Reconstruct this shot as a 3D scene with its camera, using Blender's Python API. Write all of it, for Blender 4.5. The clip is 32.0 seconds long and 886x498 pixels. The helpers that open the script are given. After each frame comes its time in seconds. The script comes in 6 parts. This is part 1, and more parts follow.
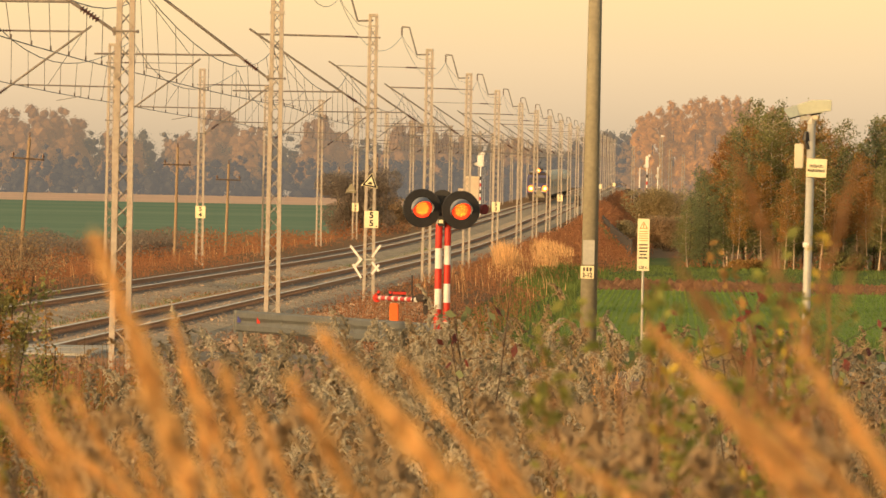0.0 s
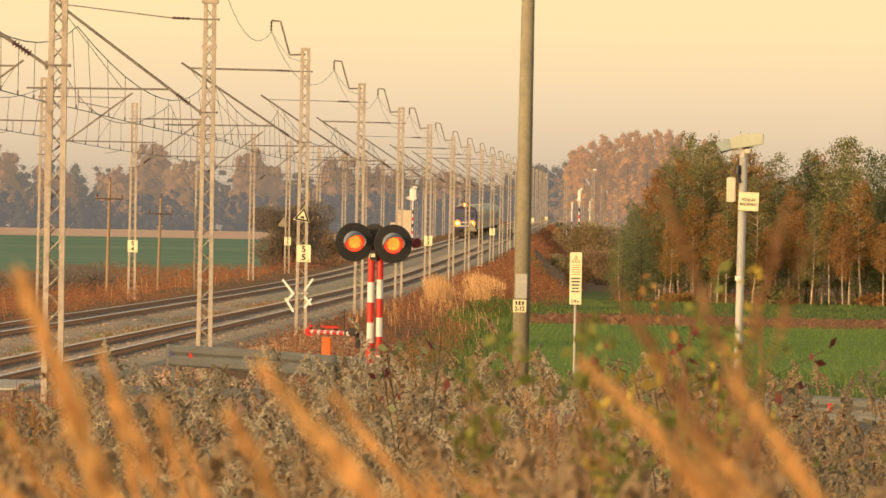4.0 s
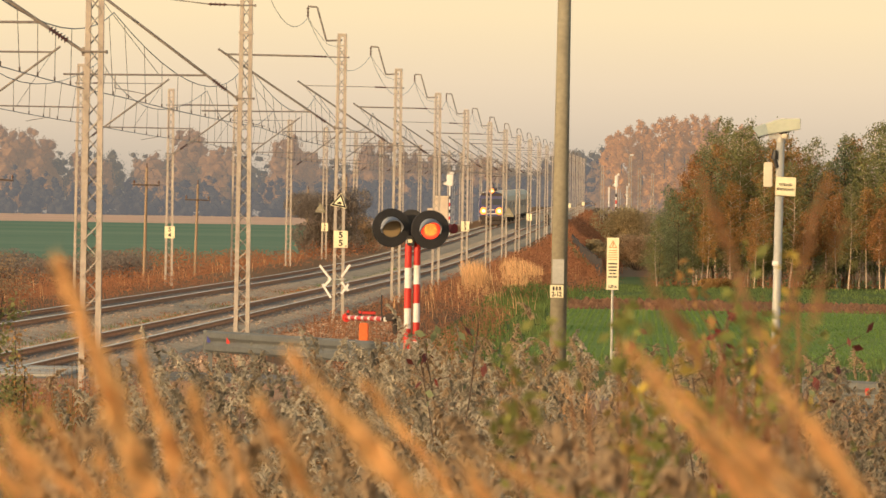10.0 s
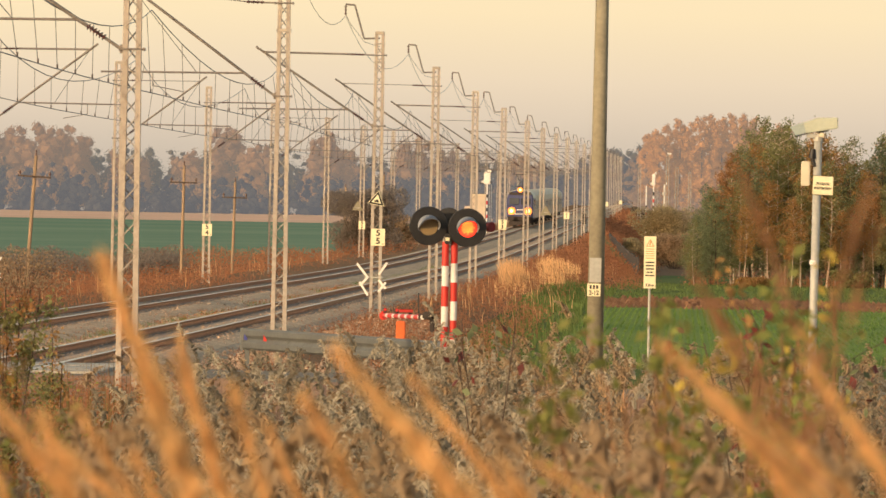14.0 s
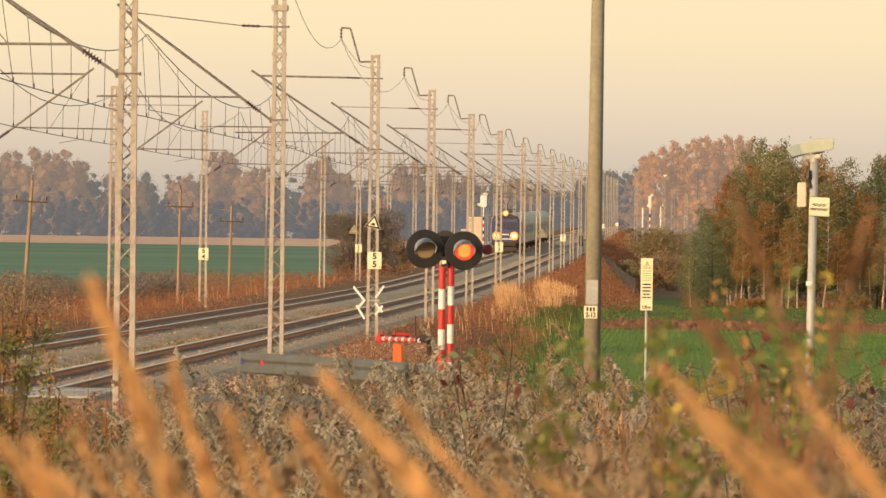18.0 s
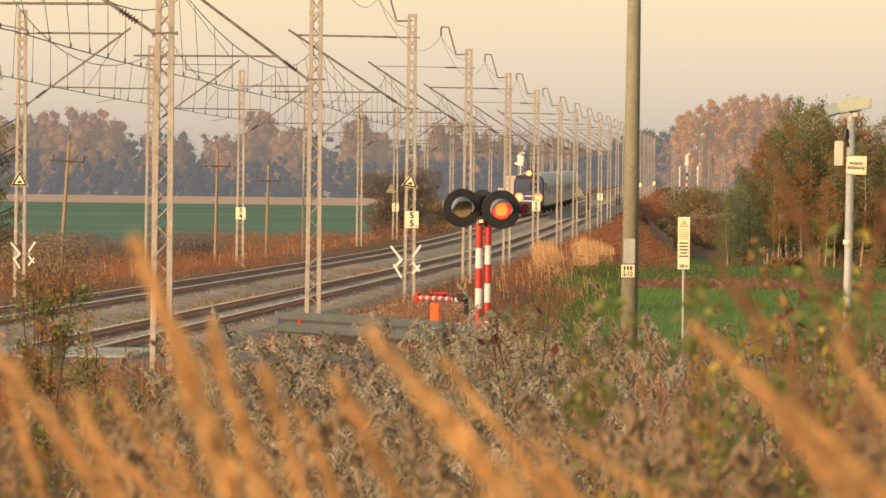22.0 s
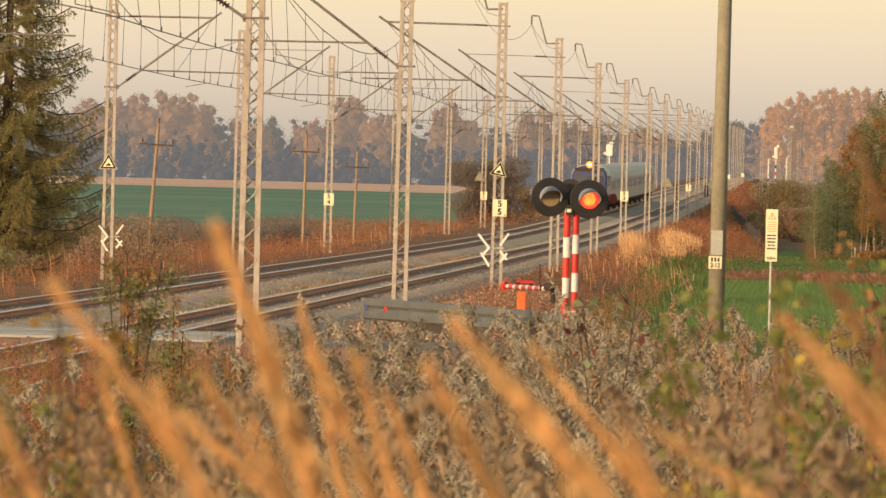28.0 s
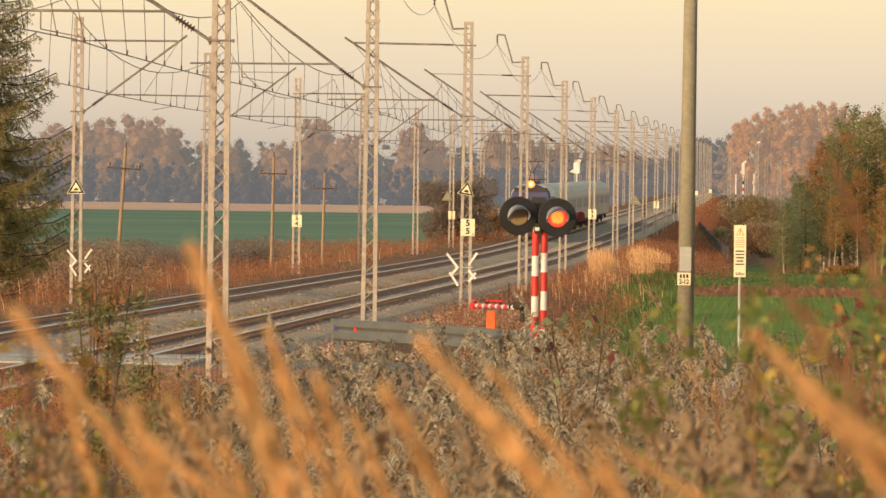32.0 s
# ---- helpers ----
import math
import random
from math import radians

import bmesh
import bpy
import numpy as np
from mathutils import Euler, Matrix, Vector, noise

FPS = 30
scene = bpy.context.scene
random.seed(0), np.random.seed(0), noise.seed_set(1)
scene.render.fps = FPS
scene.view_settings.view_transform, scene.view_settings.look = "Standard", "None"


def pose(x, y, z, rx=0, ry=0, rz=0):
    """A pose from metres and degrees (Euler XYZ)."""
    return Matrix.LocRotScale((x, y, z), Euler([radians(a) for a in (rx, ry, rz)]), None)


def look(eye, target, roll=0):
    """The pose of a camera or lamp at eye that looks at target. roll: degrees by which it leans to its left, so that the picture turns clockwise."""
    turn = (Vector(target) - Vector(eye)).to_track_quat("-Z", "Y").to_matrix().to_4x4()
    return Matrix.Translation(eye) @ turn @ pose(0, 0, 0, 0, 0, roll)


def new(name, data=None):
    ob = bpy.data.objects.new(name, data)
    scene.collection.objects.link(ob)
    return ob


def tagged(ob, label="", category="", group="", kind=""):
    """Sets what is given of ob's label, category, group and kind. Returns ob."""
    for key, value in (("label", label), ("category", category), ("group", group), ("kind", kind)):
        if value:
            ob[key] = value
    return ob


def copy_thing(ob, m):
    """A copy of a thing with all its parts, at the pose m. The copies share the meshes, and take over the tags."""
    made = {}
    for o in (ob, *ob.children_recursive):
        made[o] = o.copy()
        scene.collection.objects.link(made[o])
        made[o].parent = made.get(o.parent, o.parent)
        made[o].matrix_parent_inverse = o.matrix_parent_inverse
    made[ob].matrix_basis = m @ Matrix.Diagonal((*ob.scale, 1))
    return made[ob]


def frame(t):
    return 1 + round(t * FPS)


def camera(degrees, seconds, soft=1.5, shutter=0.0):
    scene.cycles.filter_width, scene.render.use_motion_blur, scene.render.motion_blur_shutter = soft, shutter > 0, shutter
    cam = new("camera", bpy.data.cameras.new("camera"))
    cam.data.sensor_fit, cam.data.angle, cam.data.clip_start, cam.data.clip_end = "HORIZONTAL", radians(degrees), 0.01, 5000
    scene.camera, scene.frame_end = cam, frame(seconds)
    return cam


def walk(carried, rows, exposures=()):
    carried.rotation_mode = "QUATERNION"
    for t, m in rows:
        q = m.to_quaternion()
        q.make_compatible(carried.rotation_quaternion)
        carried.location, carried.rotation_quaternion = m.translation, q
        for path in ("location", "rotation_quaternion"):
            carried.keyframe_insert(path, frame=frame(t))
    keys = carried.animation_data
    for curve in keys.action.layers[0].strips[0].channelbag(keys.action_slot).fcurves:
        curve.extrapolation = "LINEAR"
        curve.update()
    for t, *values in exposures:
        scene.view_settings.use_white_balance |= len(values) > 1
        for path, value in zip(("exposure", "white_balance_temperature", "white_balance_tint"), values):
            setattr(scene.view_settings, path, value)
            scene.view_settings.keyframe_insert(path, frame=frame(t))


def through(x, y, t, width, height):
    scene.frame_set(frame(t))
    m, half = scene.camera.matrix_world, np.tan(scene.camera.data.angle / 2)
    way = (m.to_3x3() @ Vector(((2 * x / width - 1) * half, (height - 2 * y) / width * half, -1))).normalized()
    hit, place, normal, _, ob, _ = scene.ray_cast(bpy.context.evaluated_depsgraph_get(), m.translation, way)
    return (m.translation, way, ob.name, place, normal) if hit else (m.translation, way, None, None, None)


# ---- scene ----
EYE = Vector((0.0, 0.0, 3.0))
cam = camera(5.791, 32.0, soft=1.5)
cam.data.dof.use_dof = True
cam.data.dof.focus_distance = 320.0
cam.data.dof.aperture_fstop = 21.0

# seconds, degrees to the left of the track's direction, degrees up, degrees of lean
PATH = [
    (0, 1.5161, -0.3238, 1.047), (0.5, 1.2657, -0.2537, 1.105), (1, 1.1484, -0.2041, 1.005), (1.5, 1.0959, -0.1893, 1.215),
    (2, 0.9727, -0.1857, 1.176), (2.5, 0.8820, -0.1706, 1.045), (3, 0.9598, -0.1113, 0.957), (3.5, 1.0684, -0.0607, 1.046),
    (5.5, 1.1797, -0.2769, 0.701), (6, 1.2342, -0.1944, 0.659), (6.5, 1.3314, -0.1244, 0.905), (7, 1.3817, -0.1017, 1.272),
    (7.5, 1.3515, -0.0935, 1.411), (8, 1.3144, -0.1166, 1.279), (8.5, 1.3820, -0.1065, 1.044), (9, 1.3978, -0.1348, 1.100),
    (9.5, 1.3926, -0.1270, 1.181), (10, 1.3181, -0.1928, 0.889), (10.5, 1.3173, -0.2885, 0.688), (11, 1.3931, -0.2676, 0.711),
    (11.5, 1.4330, -0.2020, 0.936), (12, 1.4776, -0.1043, 0.976), (12.5, 1.5279, -0.1440, 0.865), (13, 1.4867, -0.1897, 0.900),
    (13.5, 1.4985, -0.2243, 1.046), (14, 1.5613, -0.2088, 1.028), (14.5, 1.5623, -0.1644, 1.058), (16.5, 1.5394, -0.0886, 1.220),
    (17, 1.4335, -0.0589, 0.834), (17.5, 1.4123, -0.0530, 0.587), (18, 1.5412, -0.0584, 0.757), (18.5, 1.5113, -0.1095, 0.947),
    (19, 1.5184, -0.0516, 0.908), (19.5, 1.5139, -0.0605, 0.533), (20, 1.5355, -0.0103, 0.494), (20.5, 1.6441, -0.0502, 0.726),
    (21, 1.6351, -0.2023, 0.872), (21.5, 1.7029, -0.2921, 0.737), (22, 1.7807, -0.3291, 0.675), (22.5, 1.8517, -0.3025, 0.638),
    (23, 1.9042, -0.2553, 0.869), (23.5, 1.9445, -0.2781, 1.012), (24, 1.9363, -0.3807, 1.090), (24.5, 1.9746, -0.3534, 1.256),
    (25, 1.9760, -0.3410, 1.345), (25.5, 2.0719, -0.3427, 1.371), (27.5, 2.2852, -0.4455, 1.631), (28, 2.3517, -0.4171, 1.493),
    (28.5, 2.4473, -0.4416, 1.564), (29, 2.5137, -0.4141, 1.815), (29.5, 2.5204, -0.3799, 1.809), (30, 2.4434, -0.3818, 1.618),
    (30.5, 2.3525, -0.3847, 1.463), (31, 2.2740, -0.3404, 1.359), (31.5, 2.2201, -0.3297, 1.121), (32, 2.1485, -0.2828, 0.735),
]


def aim(left, up, lean):
    a, b = radians(left), radians(up)
    return look(EYE, EYE + Vector((-math.sin(a) * math.cos(b), math.cos(a) * math.cos(b), math.sin(b))) * 100.0, lean)


walk(cam, [(t, aim(a, b, c)) for t, a, b, c in PATH], exposures=[(0.0, 0.0, 7850, 10), (1.0, 0.0, 7550, 10), (2.0, 0.0, 7350, 10), (3.5, 0.0, 7150, 10), (6.0, 0.0, 6800, 10), (7.0, 0.0, 6550, 10), (9.0, 0.0, 6450, 10), (12.0, 0.0, 6180, 10), (32.0, 0.0, 6080, 10)])

# ---- sky and sun ----
SUN_HEIGHT, SUN_TURN = radians(12.0), radians(220.0)
world = bpy.data.worlds.new("evening_sky")
scene.world = world
world.use_nodes = True
wn, wl = world.node_tree.nodes, world.node_tree.links
sky = wn.new("ShaderNodeTexSky")
sky.sky_type, sky.sun_disc = "NISHITA", False
sky.sun_elevation, sky.sun_rotation = SUN_HEIGHT, SUN_TURN
sky.dust_density, sky.air_density = 3.0, 1.2
coords = wn.new("ShaderNodeTexCoord")
split = wn.new("ShaderNodeSeparateXYZ")
wl.new(coords.outputs["Generated"], split.inputs[0])
ramp = wn.new("ShaderNodeValToRGB")
ramp.color_ramp.elements[0].position, ramp.color_ramp.elements[0].color = 0.0, (5.1, 4.25, 3.35, 1)
ramp.color_ramp.elements[1].position, ramp.color_ramp.elements[1].color = 0.16, (7.0, 6.6, 6.4, 1)
for at, col in ((0.006, (6.3, 5.15, 3.9, 1)), (0.014, (8.6, 6.75, 4.7, 1)), (0.024, (10.3, 8.0, 4.7, 1)), (0.06, (10.4, 8.2, 5.2, 1))):
    e = ramp.color_ramp.elements.new(at)
    e.color = col
wl.new(split.outputs["Z"], ramp.inputs[0])
fade = wn.new("ShaderNodeMapRange")
fade.inputs["From Min"].default_value, fade.inputs["From Max"].default_value = 0.03, 0.3
wl.new(split.outputs["Z"], fade.inputs["Value"])
mixer = wn.new("ShaderNodeMix")
mixer.data_type = "RGBA"
wl.new(fade.outputs[0], mixer.inputs[0])
wl.new(ramp.outputs[0], mixer.inputs[6])
lift = wn.new("ShaderNodeVectorMath")
lift.operation = "MULTIPLY"
lift.inputs[1].default_value = (2.7, 2.35, 1.85)
wl.new(sky.outputs[0], lift.inputs[0])
wl.new(lift.outputs[0], mixer.inputs[7])
back = wn["Background"]
back.inputs["Strength"].default_value = 0.1
wl.new(mixer.outputs[2], back.inputs["Color"])

sun = new("sun", bpy.data.lights.new("sun", "SUN"))
sun.data.energy, sun.data.angle, sun.data.color = 3.8, radians(0.6), (1.0, 0.67, 0.37)
sx, sy = math.sin(SUN_TURN), math.cos(SUN_TURN)
sun.matrix_world = look((sx * 100, sy * 100, math.tan(SUN_HEIGHT) * 100), (0, 0, 0))


# ---- materials ----
def material(name, one, two=None, scale=3.0, rough=0.8, metal=0.0, bump=0.0, island=0.0, spread=0.0, through=0.0, detail=4.0, stretch=(1, 1, 1)):
    """Two colours mixed by a coarse and a fine grain; island: brightness change from piece to piece; through: light let through (leaves)."""
    m = bpy.data.materials.new(name)
    m.use_nodes = True
    n, l = m.node_tree.nodes, m.node_tree.links
    b = n["Principled BSDF"]
    b.inputs["Roughness"].default_value, b.inputs["Metallic"].default_value = rough, metal
    b.inputs["Specular IOR Level"].default_value = 0.5 if rough < 0.8 else 0.08
    two = two or tuple(c * 0.75 for c in one)
    co = n.new("ShaderNodeTexCoord")
    mp = n.new("ShaderNodeMapping")
    mp.inputs["Scale"].default_value = stretch
    l.new(co.outputs["Object"], mp.inputs[0])
    fine, coarse = n.new("ShaderNodeTexNoise"), n.new("ShaderNodeTexNoise")
    fine.inputs["Scale"].default_value, fine.inputs["Detail"].default_value = scale * 7.0, detail
    coarse.inputs["Scale"].default_value = scale
    for t in (fine, coarse):
        l.new(mp.outputs[0], t.inputs["Vector"])
    add = n.new("ShaderNodeMath")
    add.operation = "ADD"
    l.new(fine.outputs["Fac"], add.inputs[0])
    l.new(coarse.outputs["Fac"], add.inputs[1])
    rng = n.new("ShaderNodeMapRange")
    rng.inputs["From Min"].default_value, rng.inputs["From Max"].default_value = 0.72, 1.28
    l.new(add.outputs[0], rng.inputs["Value"])
    mix = n.new("ShaderNodeMix")
    mix.data_type = "RGBA"
    mix.inputs[6].default_value, mix.inputs[7].default_value = (*one, 1), (*two, 1)
    l.new(rng.outputs[0], mix.inputs[0])
    out = mix.outputs[2]
    if island or spread:
        geo, hsv = n.new("ShaderNodeNewGeometry"), n.new("ShaderNodeHueSaturation")
        info = n.new("ShaderNodeObjectInfo")
        for source, key, wide, mid in ((geo.outputs["Random Per Island"], "Value", island, 1.0), (info.outputs["Random"], "Hue", spread, 0.5)):
            r = n.new("ShaderNodeMapRange")
            r.inputs["To Min"].default_value, r.inputs["To Max"].default_value = mid - wide, mid + wide
            l.new(source, r.inputs["Value"])
            l.new(r.outputs[0], hsv.inputs[key])
        l.new(out, hsv.inputs["Color"])
        out = hsv.outputs[0]
    l.new(out, b.inputs["Base Color"])
    if bump:
        bp = n.new("ShaderNodeBump")
        bp.inputs["Strength"].default_value, bp.inputs["Distance"].default_value = bump, 0.05
        l.new(fine.outputs["Fac"], bp.inputs["Height"])
        l.new(bp.outputs[0], b.inputs["Normal"])
    if through:
        tr, ms = n.new("ShaderNodeBsdfTranslucent"), n.new("ShaderNodeMixShader")
        l.new(out, tr.inputs["Color"])
        ms.inputs[0].default_value = through
        l.new(b.outputs[0], ms.inputs[1])
        l.new(tr.outputs[0], ms.inputs[2])
        l.new(ms.outputs[0], n["Material Output"].inputs["Surface"])
    return m


def glowing(name, colour, strength):
    m = bpy.data.materials.new(name)
    m.use_nodes = True
    b = m.node_tree.nodes["Principled BSDF"]
    b.inputs["Base Color"].default_value = (*colour, 1)
    b.inputs["Emission Color"].default_value, b.inputs["Emission Strength"].default_value = (*colour, 1), strength
    return m


def hazed_leaves(name, one, two, air, scale):
    """Foliage of the distant backdrop; haze is put into it as a faint even glow."""
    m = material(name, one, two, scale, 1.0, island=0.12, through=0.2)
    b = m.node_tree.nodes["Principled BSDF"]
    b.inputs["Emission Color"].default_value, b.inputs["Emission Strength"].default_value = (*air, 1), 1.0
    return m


DARKRED = material("dull_red_paint", (0.22, 0.015, 0.012), (0.14, 0.012, 0.01), 4.0, 0.6)
MAST = material("mast_paint", (0.46, 0.405, 0.35), (0.33, 0.285, 0.24), 1.5, 0.6, 0.1, 0.1)
TUBE = material("weathered_tube", (0.26, 0.23, 0.205), (0.16, 0.14, 0.125), 2.0, 0.55, 0.3)
# mast tone darkened: shade between the legs put into the lacing colour
LACING = material("shaded_lacing_steel", (0.40, 0.36, 0.31), (0.29, 0.25, 0.21), 1.5, 0.65, 0.1)
WIRE = material("copper_wire", (0.12, 0.09, 0.075), (0.08, 0.06, 0.05), 1.0, 0.5, 0.3)
PORCELAIN = material("brown_porcelain", (0.10, 0.05, 0.04), (0.07, 0.03, 0.03), 3.0, 0.25)
RUST = material("rusty_rail", (0.50, 0.27, 0.16), (0.36, 0.195, 0.115), 3.0, 0.8, 0.0, 0.2)
SHINE = material("polished_rail_head", (0.60, 0.54, 0.47), (0.45, 0.39, 0.34), 4.0, 0.32, 1.0)
BALLAST = material("ballast", (0.57, 0.445, 0.315), (0.33, 0.265, 0.19), 1.1, 0.95, 0.0, 0.6, detail=8.0, stretch=(1.6, 0.5, 1))
STONE = material("ballast_stone", (0.55, 0.39, 0.275), (0.37, 0.265, 0.19), 8.0, 0.95, island=0.38)
SLAB = material("pale_slab_concrete", (0.47, 0.45, 0.40), (0.37, 0.35, 0.31), 1.2, 0.85, 0.0, 0.2)
CONCRETE = material("concrete", (0.31, 0.285, 0.21), (0.23, 0.21, 0.155), 2.0, 0.9, 0.0, 0.25)
SLEEPER = material("sleeper_concrete", (0.30, 0.27, 0.25), (0.2, 0.17, 0.15), 4.0, 0.9)
GRAVEL = material("reddish_gravel", (0.42, 0.26, 0.17), (0.27, 0.165, 0.11), 1.2, 0.95, 0.0, 0.6, detail=7.0)
ASPHALT = material("dusty_asphalt", (0.25, 0.225, 0.19), (0.18, 0.165, 0.14), 3.0, 0.95, 0.0, 0.3)
# steel darkened: the shade on the rail's face is put into its colour
GUARD = material("shaded_guard_steel", (0.145, 0.155, 0.15), (0.105, 0.112, 0.11), 2.0, 0.65, 0.1)
GALV = material("galvanised_steel", (0.46, 0.46, 0.42), (0.36, 0.36, 0.33), 3.0, 0.55, 0.1)
BLACK = material("black_paint", (0.022, 0.020, 0.020), (0.012, 0.011, 0.011), 4.0, 0.55)
BLUE = material("blue_reflector", (0.06, 0.08, 0.35), (0.05, 0.06, 0.28), 4.0, 0.4)
RED = material("red_paint", (0.62, 0.035, 0.02), (0.48, 0.025, 0.018), 4.0, 0.45)
WHITE = material("white_paint", (0.80, 0.78, 0.74), (0.68, 0.65, 0.60), 4.0, 0.5)
PLATE = material("white_plate", (0.86, 0.79, 0.55), (0.76, 0.69, 0.46), 2.0, 0.4)
ORANGE = material("orange_paint", (0.75, 0.16, 0.03), (0.6, 0.11, 0.02), 3.0, 0.5)
HOOD = material("grey_hood", (0.39, 0.42, 0.47), (0.31, 0.335, 0.375), 5.0, 0.5)
SHADE = material("grey_green_sunshade", (0.36, 0.43, 0.42), (0.30, 0.36, 0.355), 4.0, 0.5)
LENS = material("unlit_lens", (0.20, 0.15, 0.085), (0.15, 0.115, 0.065), 40.0, 0.35)
LENSDOT = material("unlit_leds", (0.52, 0.37, 0.16), (0.42, 0.29, 0.12), 40.0, 0.3)
LED = glowing("lit_red_leds", (1.0, 0.035, 0.02), 0.95)
LEDCORE = glowing("lit_amber_leds", (1.0, 0.55, 0.06), 1.9)
LEDEDGE = glowing("lit_orange_leds", (1.0, 0.10, 0.02), 1.15)
HEADLIGHT = glowing("headlight", (1.0, 0.62, 0.26), 4.5)
# glare round the headlights, made as a dim orange emission
HEADGLARE = glowing("headlight_glare", (1.0, 0.30, 0.05), 1.25)
REDSTOP = glowing("red_signal_light", (1.0, 0.03, 0.02), 6.0)
# tone of the ditch's shade, for the strip added on the bank
DITCH_SHADE = material("dark_ditch_shade", (0.10, 0.085, 0.08), (0.06, 0.055, 0.052), 1.0, 0.9)
WOOD = material("grey_wood", (0.35, 0.255, 0.17), (0.25, 0.185, 0.13), 3.0, 0.9, stretch=(4, 4, 0.5))
BARK = material("dark_bark", (0.12, 0.09, 0.07), (0.07, 0.05, 0.04), 4.0, 0.95)
BIRCH = material("birch_bark", (0.62, 0.50, 0.38), (0.30, 0.23, 0.18), 2.0, 0.9, stretch=(1, 1, 3))
LEAF_ORANGE = material("orange_leaves", (0.43, 0.24, 0.09), (0.30, 0.175, 0.08), 0.5, 0.85, island=0.25, spread=0.009, through=0.4)
LEAF_GREEN = material("green_leaves", (0.255, 0.245, 0.10), (0.195, 0.205, 0.09), 0.5, 0.85, island=0.25, spread=0.009, through=0.4)
LEAF_DARK = material("dark_leaves", (0.22, 0.25, 0.13), (0.17, 0.20, 0.11), 0.5, 0.85, island=0.25, through=0.4)
LEAF_YELLOW = material("yellow_leaves", (0.40, 0.24, 0.03), (0.24, 0.15, 0.03), 0.6, 0.7, island=0.4, through=0.4)
LEAF_RED = material("red_leaves", (0.17, 0.03, 0.025), (0.10, 0.025, 0.02), 2.0, 0.7, island=0.3, through=0.3)
NEEDLE = material("spruce_needles", (0.27, 0.265, 0.11), (0.36, 0.285, 0.13), 0.5, 0.85, island=0.22, through=0.6)
POPLAR = hazed_leaves("hazed_poplar_leaves", (0.34, 0.165, 0.05), (0.22, 0.115, 0.045), (0.250, 0.196, 0.145), 0.12)
FAR_PINE = hazed_leaves("hazed_pine_needles", (0.035, 0.035, 0.028), (0.024, 0.025, 0.022), (0.176, 0.166, 0.163), 0.02)
FAR_WOOD = hazed_leaves("hazed_wood_leaves", (0.065, 0.056, 0.032), (0.045, 0.042, 0.027), (0.200, 0.182, 0.160), 0.02)
FAR_BROWN = hazed_leaves("hazed_brown_leaves", (0.165, 0.095, 0.045), (0.12, 0.075, 0.04), (0.255, 0.205, 0.163), 0.03)
GRASS_RUST = material("rusty_dry_grass", (0.46, 0.20, 0.10), (0.31, 0.15, 0.085), 0.18, 0.9, island=0.12, through=0.5)
GRASS_PALE = material("pale_dry_grass", (0.80, 0.50, 0.26), (0.62, 0.37, 0.18), 0.5, 0.9, island=0.3, through=0.35)
GRASS_GREEN = material("green_grass", (0.15, 0.21, 0.065), (0.11, 0.15, 0.05), 0.3, 0.9, island=0.3, through=0.35)
REED_STEM = material("dry_stem", (0.30, 0.21, 0.11), (0.20, 0.145, 0.075), 2.0, 0.85, island=0.4, through=0.3)
REED_PLUME = material("seed_fluff", (0.62, 0.56, 0.44), (0.46, 0.41, 0.315), 0.7, 0.95, island=0.07, through=0.5)
REED_TAN = material("tan_seed_fluff", (0.51, 0.385, 0.25), (0.38, 0.285, 0.185), 0.7, 0.95, island=0.07, through=0.5)
REED_DULL = material("dull_seed_fluff", (0.375, 0.335, 0.255), (0.285, 0.25, 0.19), 0.7, 0.95, island=0.07, through=0.5)
REED_LEAF = material("dry_leaf", (0.19, 0.13, 0.065), (0.25, 0.17, 0.08), 0.8, 0.85, island=0.4, through=0.45)
SORREL = material("sorrel_seed", (0.40, 0.22, 0.12), (0.28, 0.15, 0.08), 6.0, 0.9, island=0.2, through=0.4)
# window glass lightened: the distance haze is put into its colour
COACH_WINDOW = material("hazed_coach_window", (0.20, 0.19, 0.18), (0.16, 0.15, 0.145), 1.0, 0.3)
HOUSING = material("camera_housing_paint", (0.47, 0.51, 0.42), (0.40, 0.44, 0.36), 3.0, 0.55)
# muted brown-grey: haze over the far bushes is mixed into the colour
SCRUB = material("brown_grey_scrub", (0.44, 0.30, 0.185), (0.33, 0.26, 0.165), 0.5, 0.9, island=0.2, through=0.55)
SCRUB_OLIVE = material("olive_scrub", (0.46, 0.36, 0.20), (0.35, 0.29, 0.165), 0.4, 0.9, island=0.2, through=0.6)
# dark scrub greyed and lightened, haze included in its colour
SCRUB_DARK = material("dark_grey_brown_scrub", (0.34, 0.285, 0.235), (0.27, 0.235, 0.205), 0.5, 0.9, island=0.15, through=0.6)
PLANT_GREEN = material("plant_leaf_green", (0.22, 0.255, 0.06), (0.27, 0.26, 0.07), 3.0, 0.7, island=0.35, through=0.5)
PLANT_YELLOW = material("plant_leaf_yellow", (0.50, 0.36, 0.06), (0.36, 0.28, 0.06), 3.0, 0.7, island=0.35, through=0.4)
NEAR_GOLD = material("golden_plume", (0.86, 0.575, 0.27), (0.72, 0.46, 0.20), 6.0, 0.9, island=0.15, through=0.5)
FIELD = material("young_crop", (0.125, 0.205, 0.045), (0.165, 0.235, 0.055), 0.05, 0.95, bump=0.2)
# haze over the far field put into the crop colour: paler, bluer green
FIELD_HAZED = material("hazed_distant_crop", (0.11, 0.20, 0.13), (0.18, 0.26, 0.17), 0.007, 0.95, stretch=(0.5, 1.6, 1))
